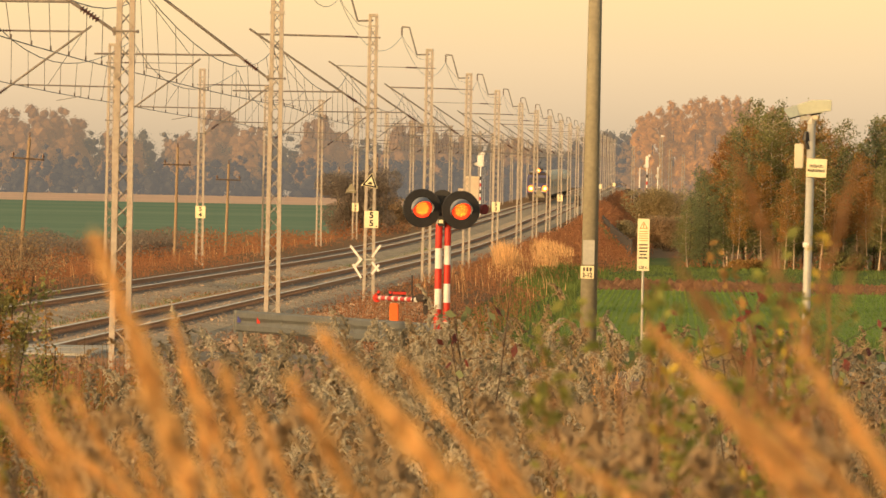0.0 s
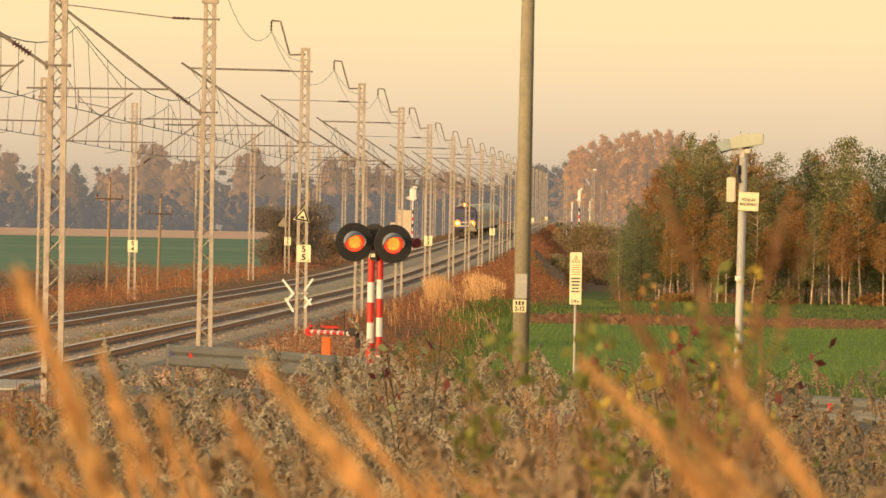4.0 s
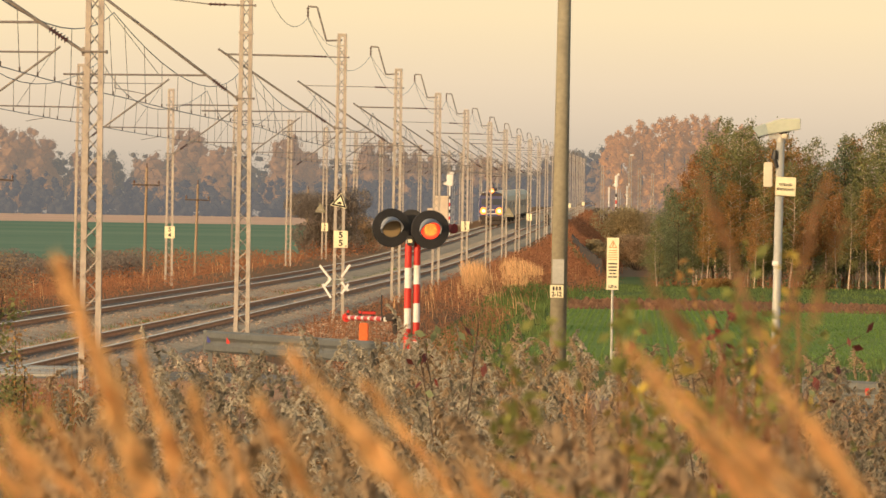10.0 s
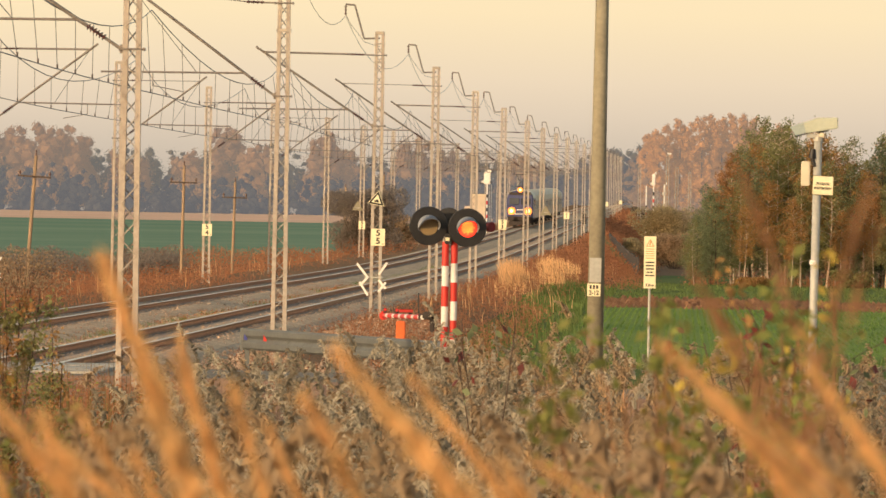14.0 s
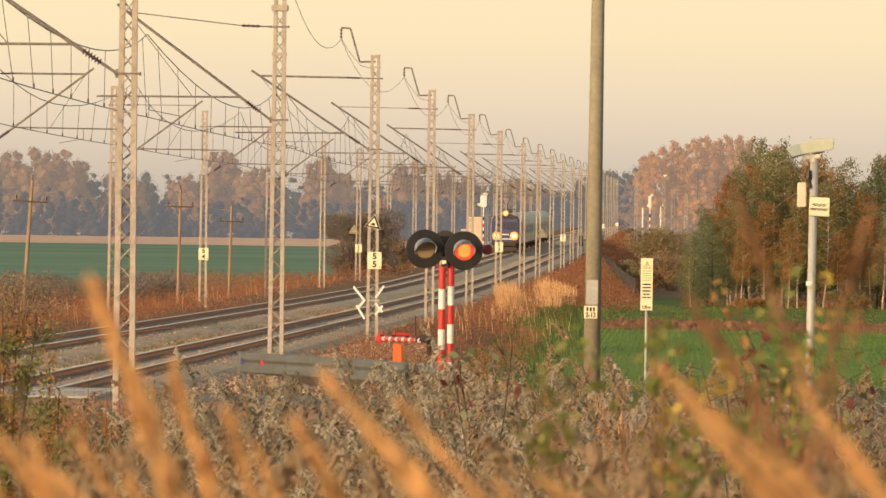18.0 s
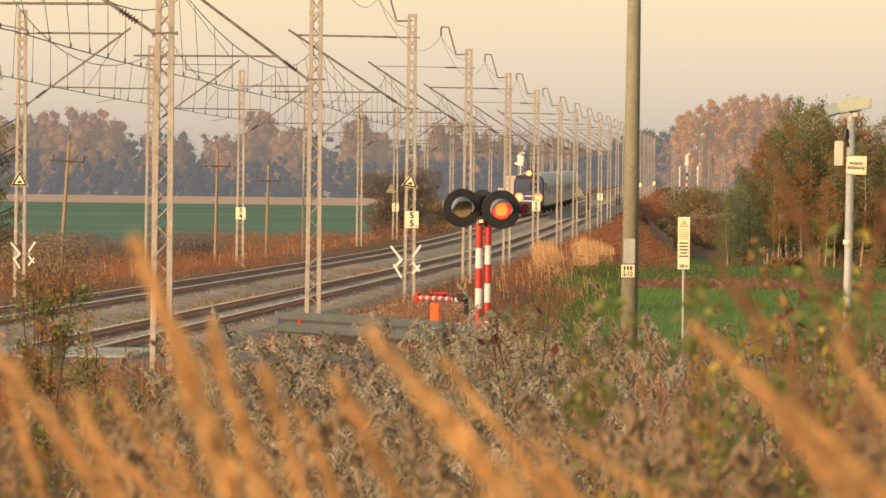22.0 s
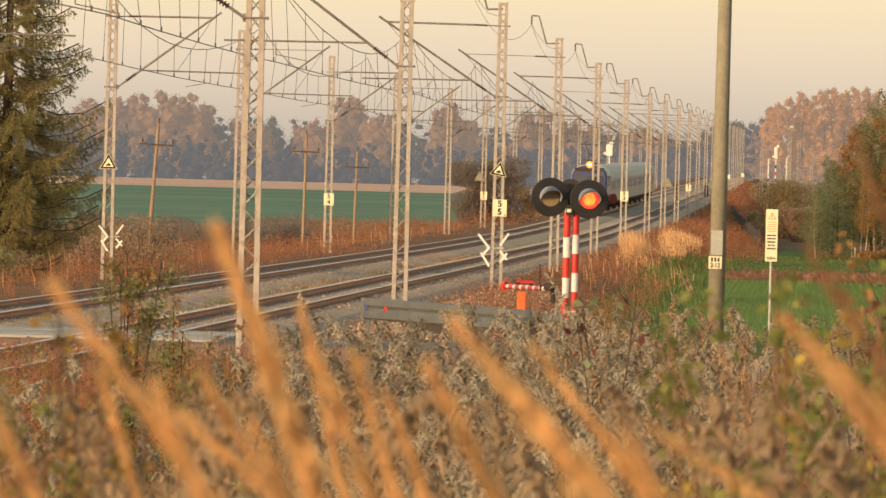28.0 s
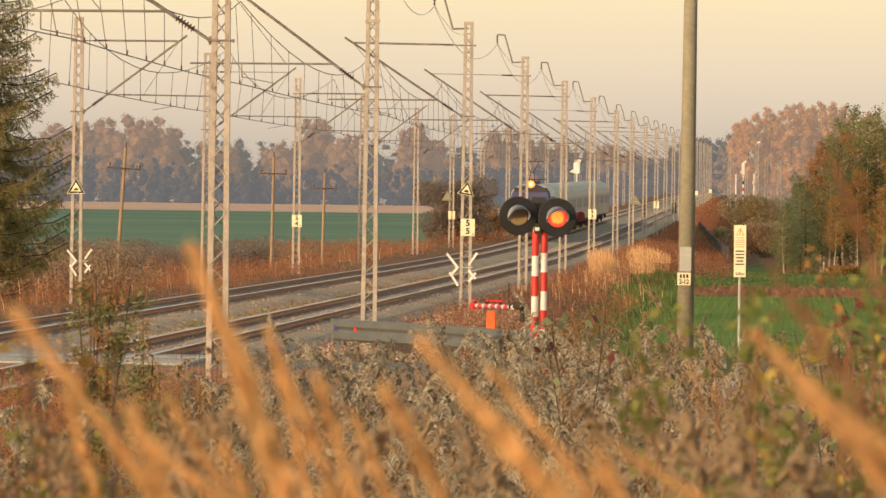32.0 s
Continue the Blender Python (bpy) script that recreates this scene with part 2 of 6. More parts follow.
PRINT_ORANGE = material("faded_orange_print", (0.62, 0.33, 0.12), (0.55, 0.28, 0.10), 4.0, 0.6)
CROP = material("seedling_leaf", (0.16, 0.25, 0.065), (0.13, 0.205, 0.05), 0.1, 0.9, island=0.25, through=0.4)
SOIL = material("ploughed_soil", (0.27, 0.15, 0.09), (0.16, 0.09, 0.055), 0.6, 0.95, bump=0.6)
STUBBLE = material("pale_stubble", (0.68, 0.46, 0.34), (0.54, 0.37, 0.27), 0.02, 0.95)
EARTH = material("dry_earth", (0.24, 0.14, 0.075), (0.15, 0.095, 0.05), 0.4, 0.95, bump=0.6)
# blue paint raised in tone to take in the haze before the train
LOCO_BLUE = material("loco_blue_paint", (0.055, 0.06, 0.16), (0.045, 0.05, 0.13), 2.0, 0.5)
LOCO_CREAM = material("cream_roof_paint", (0.72, 0.66, 0.50), (0.60, 0.55, 0.42), 1.0, 0.5)
COACH = material("grey_green_coach_paint", (0.54, 0.385, 0.27), (0.43, 0.315, 0.225), 0.6, 0.5)
COACH_ROOF = material("grey_roof_paint", (0.66, 0.57, 0.42), (0.54, 0.47, 0.35), 0.6, 0.6)
# underframe lifted off black; haze on the train is put into the tone
DARK = material("dark_underframe", (0.075, 0.062, 0.058), (0.05, 0.042, 0.038), 3.0, 0.8)
# dark glass greyed a little: haze before the loco put into the colour
WINDSCREEN = material("hazed_windscreen", (0.05, 0.055, 0.07), (0.04, 0.042, 0.055), 1.0, 0.25)
GLASS = material("dark_glass", (0.03, 0.035, 0.045), (0.02, 0.025, 0.03), 1.0, 0.08)
HUT = material("cream_plaster", (0.62, 0.52, 0.42), (0.5, 0.42, 0.34), 1.0, 0.9)


# ---- shaping tools ----
def part(name, bm, mat, parent=None, label="", smooth=False):
    me = bpy.data.meshes.new(name)
    bm.normal_update()
    bm.to_mesh(me)
    bm.free()
    return link(name, me, mat, parent, label, smooth)


def link(name, me, mat, parent=None, label="", smooth=False):
    for m in (mat if isinstance(mat, (list, tuple)) else [mat]):
        me.materials.append(m)
    if smooth:
        me.polygons.foreach_set("use_smooth", [True] * len(me.polygons))
    ob = new(name, me)
    if parent:
        ob.parent = parent
    if label:
        tagged(ob, label)
    return ob


def mesh(name, verts, faces):
    me = bpy.data.meshes.new(name)
    me.from_pydata(verts, [], faces)
    me.update()
    return me


def thing(name, label, category, group="", m=None, kind=""):
    ob = new(name)
    ob.empty_display_size = 0.2
    if m:
        ob.matrix_world = m
    return tagged(ob, label, category, group, kind)


def box(bm, size, at=(0, 0, 0), turn=None, bevel=0.0):
    made = bmesh.ops.create_cube(bm, size=1.0)["verts"]
    m = Matrix.Translation(at) @ (turn if turn else Matrix()) @ Matrix.Diagonal((*size, 1))
    bmesh.ops.transform(bm, matrix=m, verts=made)
    if bevel:
        edges = {e for v in made for e in v.link_edges}
        bmesh.ops.bevel(bm, geom=list(edges), offset=bevel, segments=2, affect="EDGES")
    return made


def rod(bm, a, b, r, r2=None, sides=8, caps=True):
    a, b = Vector(a), Vector(b)
    way = b - a
    made = bmesh.ops.create_cone(bm, cap_ends=caps, segments=sides, radius1=r, radius2=r if r2 is None else r2, depth=way.length)["verts"]
    bmesh.ops.transform(bm, matrix=Matrix.Translation((a + b) / 2) @ way.to_track_quat("Z", "Y").to_matrix().to_4x4(), verts=made)
    return made


def chain(bm, points, r, sides=6):
    for a, b in zip(points, points[1:]):
        rod(bm, a, b, r, sides=sides)


def tube(bm, points, r, sides=4):
    """One unbroken tube along a line of points."""
    points, rings = [Vector(p) for p in points], []
    for i, p in enumerate(points):
        way = (points[min(i + 1, len(points) - 1)] - points[max(i - 1, 0)]).normalized()
        a = way.cross(Vector((0.31, 0.17, 0.93)))
        a = a.normalized() if a.length > 0.05 else Vector((1, 0, 0))
        b = way.cross(a)
        rings.append([bm.verts.new(p + (a * math.cos(t) + b * math.sin(t)) * r) for t in (2 * math.pi * k / sides for k in range(sides))])
    for u, v in zip(rings, rings[1:]):
        for k in range(sides):
            bm.faces.new((u[k], u[(k + 1) % sides], v[(k + 1) % sides], v[k]))
    bm.faces.new(rings[0][::-1]), bm.faces.new(rings[-1])


def made(*steps):
    bm = bmesh.new()
    for f, *a in steps:
        f(bm, *a)
    return bm


def writing(text, size, mat, parent, m, name="lettering", stretch=1.0, thick=0.002, bold=0.03):
    cu = bpy.data.curves.new(name, "FONT")
    cu.body, cu.size, cu.extrude, cu.align_x, cu.align_y = text, size, thick, "CENTER", "CENTER"
    cu.offset = bold * size
    tmp = bpy.data.objects.new(name, cu)
    me = bpy.data.meshes.new_from_object(tmp)
    bpy.data.objects.remove(tmp)
    me.transform(Matrix.Diagonal((stretch, 1, 1, 1)))
    ob = link(name, me, mat, parent)
    ob.matrix_local = m
    return ob


FACE = Euler((radians(90), 0, 0)).to_matrix().to_4x4()  # a flat drawing set upright, read from the south


def smooth01(a):
    a = min(1.0, max(0.0, a))
    return a * a * (3 - 2 * a)


def rail_z(y):
    """Height of the rail head: level, then a gentle climb."""
    a = (y - 550.0) / 60.0
    return 0.0048 * 60.0 * math.log1p(math.exp(min(a, 40.0))) if a < 30 else 0.0048 * (y - 550.0)


def ground_z(x, y):
    """Fields, with the low bank on which the tracks lie and the rise from which it is all seen."""
    z = -1.05 + 4.3 * smooth01((y - 800) / 1800) * smooth01((-18 - x) / 10) + 1.2 * smooth01((y - 900) / 1800) * smooth01((x + 2) / 20)
    z += (1.35 + 1.05) * (1 - smooth01((y - 5) / 38.0)) * (1 if y > -200 else 0)
    road = smooth01(1 - abs(y - (172 - 0.62 * (x + 13))) / 14) * smooth01((x + 60) / 20)
    z = z + road * 0.55 * smooth01(1 - (x + 13) / 34)
    top = rail_z(y) - 0.42
    slope_r = smooth01((-4.0 - 1.2 * smooth01((400 - y) / 250) - x) / (5.6 + 0.5 * smooth01((y - 600) / 200)))
    slope_l = smooth01((x + 30.0) / 6.0)
    bank = slope_r * slope_l * smooth01((y - 60) / 60)
    return z + max(0.0, top - z) * bank


# ---- ground ----
def ground():
    xs = [-3000, -1800, -1000, -600, -400, -280, -200, -150, -110, -80, -60, -50, -42, -36] + [-33 + 1.0 * i for i in range(44)] + [12, 15, 18, 22, 27, 33, 40, 50, 65, 85, 110, 150, 200, 300, 500, 900, 1600, 3000]
    ys = [-600, -200, -60, -20] + [-8 + 4 * i for i in range(20)] + [74 + 6 * i for i in range(29)] + [249, 262, 280, 300, 325, 350, 380, 405, 428, 450, 470, 494, 520, 550, 580, 615, 650, 690, 730, 780, 840, 900, 970, 1050, 1150, 1300, 1450, 1650, 1780, 1900, 2200, 2500, 2900, 3400, 4200, 4900]
    verts = [(x, y, ground_z(x, y) + (0.05 * noise.noise((x * 0.4, y * 0.13, 0)) if abs(x) < 60 else 0)) for y in ys for x in xs]
    faces, slots = [], []
    for j in range(len(ys) - 1):
        for i in range(len(xs) - 1):
            a = j * len(xs) + i
            faces.append((a, a + 1, a + 1 + len(xs), a + len(xs)))
            x, y = (xs[i] + xs[i + 1]) / 2, (ys[j] + ys[j + 1]) / 2
            slot = 0
            if x > -4.2:
                slot = 1 if 249 < y < 405 else 2 if 405 < y < 450 else 3 if 450 < y < 640 else 3 if 200 < y < 249 else 0
            elif -7 < x < -4.2 and 249 < y < 520:
                slot = 3
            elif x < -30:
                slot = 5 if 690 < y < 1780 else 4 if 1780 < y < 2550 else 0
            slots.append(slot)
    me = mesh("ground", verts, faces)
    ob = link("ground", me, [EARTH, FIELD, SOIL, GRASS_GREEN, STUBBLE, FIELD_HAZED], smooth=True)
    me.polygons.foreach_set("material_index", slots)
    tagged(ob, "flat farmland with green crop, ploughed strip and dry earth", "ground", kind="structure")


def strip(name, points, mat, label, category, lift=0.0):
    """A sheet along y from rows of (y, (x, z), (x, z) ...)."""
    n = len(points[0][1])
    verts = [(x, y, z + lift) for y, row in points for x, z in row]
    faces = [(j * n + i, j * n + i + 1, (j + 1) * n + i + 1, (j + 1) * n + i) for j in range(len(points) - 1) for i in range(n - 1)]
    ob = link(name, mesh(name, verts, faces), mat, smooth=False)
    return tagged(ob, label, category, kind="structure")


RIGHT, LEFT = -12.98, -18.12  # middle of each track
ALONG = [60 + 10 * i for i in range(60)] + [660 + 30 * i for i in range(45)]


def tracks():
    # ballast bed: a shallow shared bed with two raised shoulders
    rows = []
    for y in ALONG:
        z = rail_z(y)
        row = [(-22.6, -0.75), (-21.4, -0.62), (LEFT - 1.9, -0.22), (LEFT - 1.3, -0.17), (LEFT, -0.16), (LEFT + 1.3, -0.17), (LEFT + 1.9, -0.24),
               (-15.6, -0.36), (RIGHT - 1.9, -0.24), (RIGHT - 1.3, -0.17), (RIGHT, -0.16), (RIGHT + 1.3, -0.17), (RIGHT + 1.9, -0.25), (-10.3, -0.62), (-9.6, -0.8)]
        rows.append((y, [(x, z + h + 0.03 * noise.noise((x, y * 0.3, 3))) for x, h in row]))
    strip("ballast_bed", rows, BALLAST, "grey crushed-stone ballast under two railway tracks", "ballast")
    head = [(-0.036, -0.012), (-0.03, 0.0), (0.03, 0.0), (0.036, -0.012)]
    body = [(-0.036, -0.012), (-0.036, -0.036), (-0.009, -0.05), (-0.009, -0.135), (-0.07, -0.15), (-0.07, -0.165),
            (0.07, -0.165), (0.07, -0.15), (0.009, -0.135), (0.009, -0.05), (0.036, -0.036), (0.036, -0.012)]
    for mid, word in ((RIGHT, "nearer"), (LEFT, "farther")):
        track = thing("railway_track", "railway track of rusty steel rails on concrete sleepers", "railway track", "tracks", kind="structure")
        for side in (-0.7525, 0.7525):
            for name, prof, mat, lab in (("rail", body, RUST, "rust-brown steel rail"), ("rail_head", head, SHINE, "polished steel running surface")):
                n = len(prof)
                verts = [(mid + side + x, y, rail_z(y) + z) for y in ALONG for x, z in prof]
                faces = [(j * n + i, j * n + i + 1, (j + 1) * n + i + 1, (j + 1) * n + i) for j in range(len(ALONG) - 1) for i in range(n - 1)]
                link(name, mesh(name, verts, faces), mat, track, lab)
        bm = made((box, (2.5, 0.26, 0.16), (0, 0, 0), None, 0.02))
        first = part("sleeper", bm, SLEEPER, track)
        first.location = (mid, 178.6, -0.235)
        for i in range(1, 140):
            ob = new("sleeper", first.data)
            ob.parent, ob.location = track, (mid, 178.6 + 0.6 * i, -0.235 + rail_z(178.6 + 0.6 * i))
        verts, faces = [], []
        for i in range(140, 1200):
            y = 178.6 + 0.6 * i
            z = rail_z(y) - 0.155
            a = len(verts)
            for dx in (-1.25, 1.25):
                for dy in (-0.13, 0.13):
                    verts += [(mid + dx, y + dy, z), (mid + dx, y + dy, z - 0.1)]
            faces += [(a, a + 2, a + 6, a + 4), (a, a + 1, a + 5, a + 4), (a + 2, a + 3, a + 7, a + 6), (a, a + 1, a + 3, a + 2), (a + 4, a + 5, a + 7, a + 6)]
        tagged(link("far_sleepers", mesh("far_sleepers", verts, faces), SLEEPER, track), kind="stuff")
        # rail clips along the nearer stretch
        verts, faces = [], []
        for i in range(0, 200):
            y, z = 178.6 + 0.6 * i, rail_z(178.6 + 0.6 * i)
            for sx2 in (-0.86, -0.645, 0.645, 0.86):
                a = len(verts)
                for dx in (-0.05, 0.05):
                    for dy in (-0.05, 0.05):
                        verts += [(mid + sx2 + dx, y + dy, z - 0.1), (mid + sx2 + dx * 0.6, y + dy * 0.6, z - 0.055)]
                faces += [(a + 1, a + 3, a + 7, a + 5), (a, a + 1, a + 5, a + 4), (a, a + 1, a + 3, a + 2), (a + 4, a + 5, a + 7, a + 6), (a + 2, a + 3, a + 7, a + 6)]
        tagged(link("rail_clips", mesh("rail_clips", verts, faces), RUST, track), kind="stuff")
    # loose stones on the bed
    rng = np.random.default_rng(4)
    verts, faces = [], []
    for i in range(42000):
        x, y = rng.uniform(-21.2, -9.4), 158 + 260 * rng.random() ** 1.6
        if any(abs(x - m) < 0.95 for m in (RIGHT, LEFT)) and rng.random() < 0.75:
            continue
        d = min(abs(x - RIGHT), abs(x - LEFT))
        h = -0.165 if d < 1.3 else -0.17 - (d - 1.3) * 0.16 if -15.6 < x < -14 or -17 < x < -15 else -0.17 - (d - 1.3) * 0.22
        s = rng.uniform(0.018, 0.042) * (1.5 if rng.random() < 0.12 else 1)
        a = len(verts)
        p = Vector((x, y, rail_z(y) + h))
        for c in ((1, 0, 0), (-0.5, 0.87, 0), (-0.5, -0.87, 0.1), (0.1, 0.1, 1.0)):
            verts.append(tuple(p + Vector(c) * s + Vector(rng.normal(0, s * 0.3, 3))))
        faces += [(a, a + 1, a + 3), (a + 1, a + 2, a + 3), (a + 2, a, a + 3)]
    for i in range(21000):
        x, y = rng.uniform(-10.4, -6.4), 172 + 130 * rng.random() ** 1.2
        if i > 11000:
            x, y = rng.uniform(-19, -6.0), rng.uniform(140, 161.5)
        elif noise.noise((x * 0.5, y * 0.07, 5)) < -0.12 or rng.random() < (x + 10.4) / 5.5:
            continue
        s = rng.uniform(0.025, 0.06)
        a = len(verts)
        p = Vector((x, y, max(ground_z(x, y) + 0.03, road_z(x) - 0.02 - 0.0658 * (162.9 - y) if i > 11000 and x < -8 else -9)))
        for c in ((1, 0, 0), (-0.5, 0.87, 0), (-0.5, -0.87, 0.1), (0.1, 0.1, 1.0)):
            verts.append(tuple(p + Vector(c) * s + Vector(rng.normal(0, s * 0.3, 3))))
        faces += [(a, a + 1, a + 3), (a + 1, a + 2, a + 3), (a + 2, a, a + 3)]
    tagged(link("ballast_stones", mesh("ballast_stones", verts, faces), STONE), "loose crushed stones scattered over the ballast", "stones", kind="stuff")


def road_z(x):
    return -0.03 - 0.55 * smooth01((x + 8) / 22)


def road():
    xs = [-70, -50, -40, -30, -24, -20.5] + [-20 + 1.0 * i for i in range(13)] + [-6, -3, 0, 4, 8, 12, 20, 30, 45, 70]
    mid = lambda x: 168.5 - 0.55 * (x + 13) if x > -13 else 168.5
    verts, faces = [], []
    for x in xs:
        z = road_z(x) - (0.02 if -21 < x < -10 else 0) - (0.3 * smooth01((-22 - x) / 20))
        verts += [(x, mid(x) - (17.0 if x < -7 else 9.0), z - (0.75 if x < -7 else 0.4)), (x, mid(x) - 5.6, z), (x, mid(x) + 3.2, z), (x, mid(x) + 4.3, z - 0.3)]
    for i in range(len(xs) - 1):
        for k in range(3):
            faces.append((4 * i + k, 4 * i + 4 + k, 4 * i + 5 + k, 4 * i + 1 + k))
    ob = link("road", mesh("road", verts, faces), [ASPHALT, GRAVEL])
    ob.data.polygons.foreach_set("material_index", [1 if i % 3 == 0 else 0 for i in range(len(faces))])
    tagged(ob, "narrow grey asphalt road leading over the tracks", "road", kind="structure")
    # concrete slabs of the level crossing
    deck = thing("crossing_deck", "pale concrete slabs of the level crossing between the rails", "level crossing", kind="structure")
    slab = made((box, (1.30, 1.48, 0.16), (0, 0, 0), None, 0.02))
    first = part("slab", slab, SLAB, deck)
    count = 0
    for mid_x in (RIGHT, LEFT):
        for dx in (0.0, -1.46, 1.46):
            for j in range(6):
                ob = first if count == 0 else new("slab", first.data)
                ob.parent, ob.location = deck, (mid_x + dx, 164.3 + 1.5 * j, -0.085 + 0.004 * ((j * 7 + count) % 3))
                count += 1
    bm = made((box, (2.2, 9.6, 0.14), (-15.55, 168.1, -0.09), None, 0.01))
    part("infill", bm, SLAB, deck)


# ---- overhead line ----
RIGHT_MAST, LEFT_MAST = -10.05, -22.9
STATIONS = [159.0, 219.0, 288.0, 354.0, 421.5, 488.5, 562.5, 625.5, 691.0, 758.0, 823.0, 888.0, 954.0, 1020.0, 1086.0, 1152.0, 1218.0, 1284.0, 1350.0, 1416.0]
MAST_FOOT, MAST_TOP = -0.62, 9.06


def lattice(parent, foot, top, side):
    """Two channel legs that draw together towards the top, laced on both faces."""
    def half(z):
        return 0.165 - 0.05 * (z - foot) / (9.7)
    # each leg is one steel channel that follows the taper, open towards the lacing
    section = ((-0.062, -0.115), (0.038, -0.115), (0.038, 0.115), (-0.062, 0.115), (-0.062, 0.105), (0.028, 0.105), (0.028, -0.105), (-0.062, -0.105))
    for s in (-1, 1):
        bm = bmesh.new()
        low, high = [[bm.verts.new((s * (half(z) + x), y * k, z)) for x, y in section] for z, k in ((foot, 1.0), (top, 0.72))]
        for i in range(8):
            bm.faces.new((low[i], low[(i + 1) % 8], high[(i + 1) % 8], high[i]))
        bm.faces.new(low), bm.faces.new(high[::-1])
        bmesh.ops.recalc_face_normals(bm, faces=bm.faces)
        part("leg", bm, MAST, parent)
    for face in (-1, 1):
        bm = bmesh.new()
        z, s, step, pts = foot + 0.25, -1 if face > 0 else 1, 0.32, []
        while z < top - 0.2:
            pts.append((s * half(z), face * (0.112 - 0.03 * (z - foot) / 9.7), z))
            z, s = z + step, -s
        tube(bm, pts, 0.019)
        part("lacing", bm, LACING, parent)
    bm = made((box, (0.62, 0.5, 0.5), (0, 0, foot - 0.2), None, 0.03), (box, (0.44, 0.34, 0.06), (0, 0, foot + 0.07)))
    part("footing", bm, CONCRETE, parent, "pale concrete footing")
    for z, w, h in ((top - 0.05, 0.30, 0.10), (top - 0.4, 0.34, 0.05), (top - 1.02, 0.34, 0.05)):
        part("band", made((box, (w, 0.24, h), (0, 0, z))), MAST, parent)


def insulator(bm, a, b, r=0.055, discs=5):
    a, b = Vector(a), Vector(b)
    rod(bm, a, b, 0.025, sides=6)
    for i in range(discs):
        p = a.lerp(b, (i + 0.5) / discs)
        q = (b - a).normalized() * 0.012
        rod(bm, p - q, p + q * 1.5, r, r * 0.6, sides=8)


def cantilever(parent, reach, variant, rise=0.0):
    """Bracket that holds the wires over the track; reach: signed metres along x."""
    s = 1 if reach > 0 else -1
    low, tip = Vector((s * 0.2, 0, 5.95)), Vector((reach * 1.02, 0, 8.5 + rise))
    bm = bmesh.new()
    way = (tip - low).normalized()
    rod(bm, low + way * 0.75, tip, 0.036, sides=8)
    part("bracket_tube", bm, TUBE, parent)
    bm = bmesh.new()
    insulator(bm, low + way * 0.35, low + way * 0.75, 0.07, 6)
    part("insulator", bm, PORCELAIN, parent, "brown porcelain insulator")
    part("hinge", made((rod, low, low + way * 0.35, 0.03), (box, (0.09, 0.1, 0.16), (s * 0.18, 0, 5.95))), TUBE, parent)
    for z in (5.95, 8.28):
        part("clamp_bolt", made((rod, (-0.24, -0.10, z), (0.24, -0.10, z), 0.017, None, 6), (rod, (-0.24, 0.10, z), (0.24, 0.10, z), 0.017, None, 6), (box, (0.03, 0.24, 0.06), (0.22, 0, z)), (box, (0.03, 0.24, 0.06), (-0.22, 0, z))), TUBE, parent)
    end = tip - way * 0.32
    bm = bmesh.new()
    rod(bm, (s * 0.95, 0, 8.3), end, 0.032 if variant % 2 == 0 else 0.014, sides=6)
    rod(bm, (s * 0.16, 0, 8.28), (s * 0.5, 0, 8.29), 0.02, sides=6)
    part("tie_rod", bm, TUBE, parent)
    bm = bmesh.new()
    insulator(bm, (s * 0.5, 0, 8.29), (s * 0.95, 0, 8.3), 0.05, 4)
    part("insulator", bm, PORCELAIN, parent, "brown porcelain insulator")
    knee = low + way * 0.95
    bm = bmesh.new()
    rod(bm, (knee.x, 0, knee.z), (knee.x + s * 3.6, 0, knee.z - 0.02), 0.024, sides=6)
    rod(bm, (knee.x + s * 2.3, 0, knee.z), (knee.x + s * 2.3, 0, knee.z - 0.35), 0.014, sides=5)
    rod(bm, (knee.x + s * 2.3, 0, knee.z - 0.35), (knee.x + s * 1.5, 0, knee.z - 0.5), 0.012, sides=5)
    part("steady_arm", bm, TUBE, parent)
    part("hanger_wire", made((rod, end, (knee.x + s * 1.2, 0, knee.z), 0.008, None, 4)), WIRE, parent)


def goose_neck(parent, s, top):
    pts = [(0, 0, top - 0.22), (s * 0.52, 0, top - 0.24), (s * 0.84, 0, top + 0.86), (s * 1.14, 0, top + 0.88)]
    bm = bmesh.new()
    chain(bm, pts, 0.03)
    part("feeder_bracket", bm, TUBE, parent)
    bm = bmesh.new()
    insulator(bm, (s * 1.14, 0, top + 0.86), (s * 1.14, 0, top + 0.52), 0.06, 3)
    part("insulator", bm, PORCELAIN, parent, "brown porcelain insulator")
    part("jumper", made((chain, [(s * 1.14, 0, top + 0.55), (s * 0.95, 0, top + 0.2), (s * 0.5, 0, top - 0.35), (0, 0, top - 0.5)], 0.007, 4)), WIRE, parent)


def mast(side, variant):
    tall = 2 if variant == "tall" else 0
    ob = thing("catenary_mast", "pale lattice steel mast carrying the overhead wires" if not tall else "taller pale lattice steel mast with a clamped band", "mast", "masts along the railway")
    top = MAST_TOP + (1.3 if tall else 0)
    lattice(ob, MAST_FOOT, top, side)
    cantilever(ob, side * (4.0 if side < 0 else 3.5), 0 if variant == "plain" else 1, 0.3 if tall else 0.0)
    if tall:
        part("clamp_box", made((box, (0.42, 0.3, 0.16), (0, 0, 8.75), None, 0.02)), MAST, ob)
        part("clamp_box", made((box, (0.36, 0.26, 0.08), (0, 0, 7.6))), MAST, ob)
    elif side < 0:
        goose_neck(ob, side, top)
    return ob


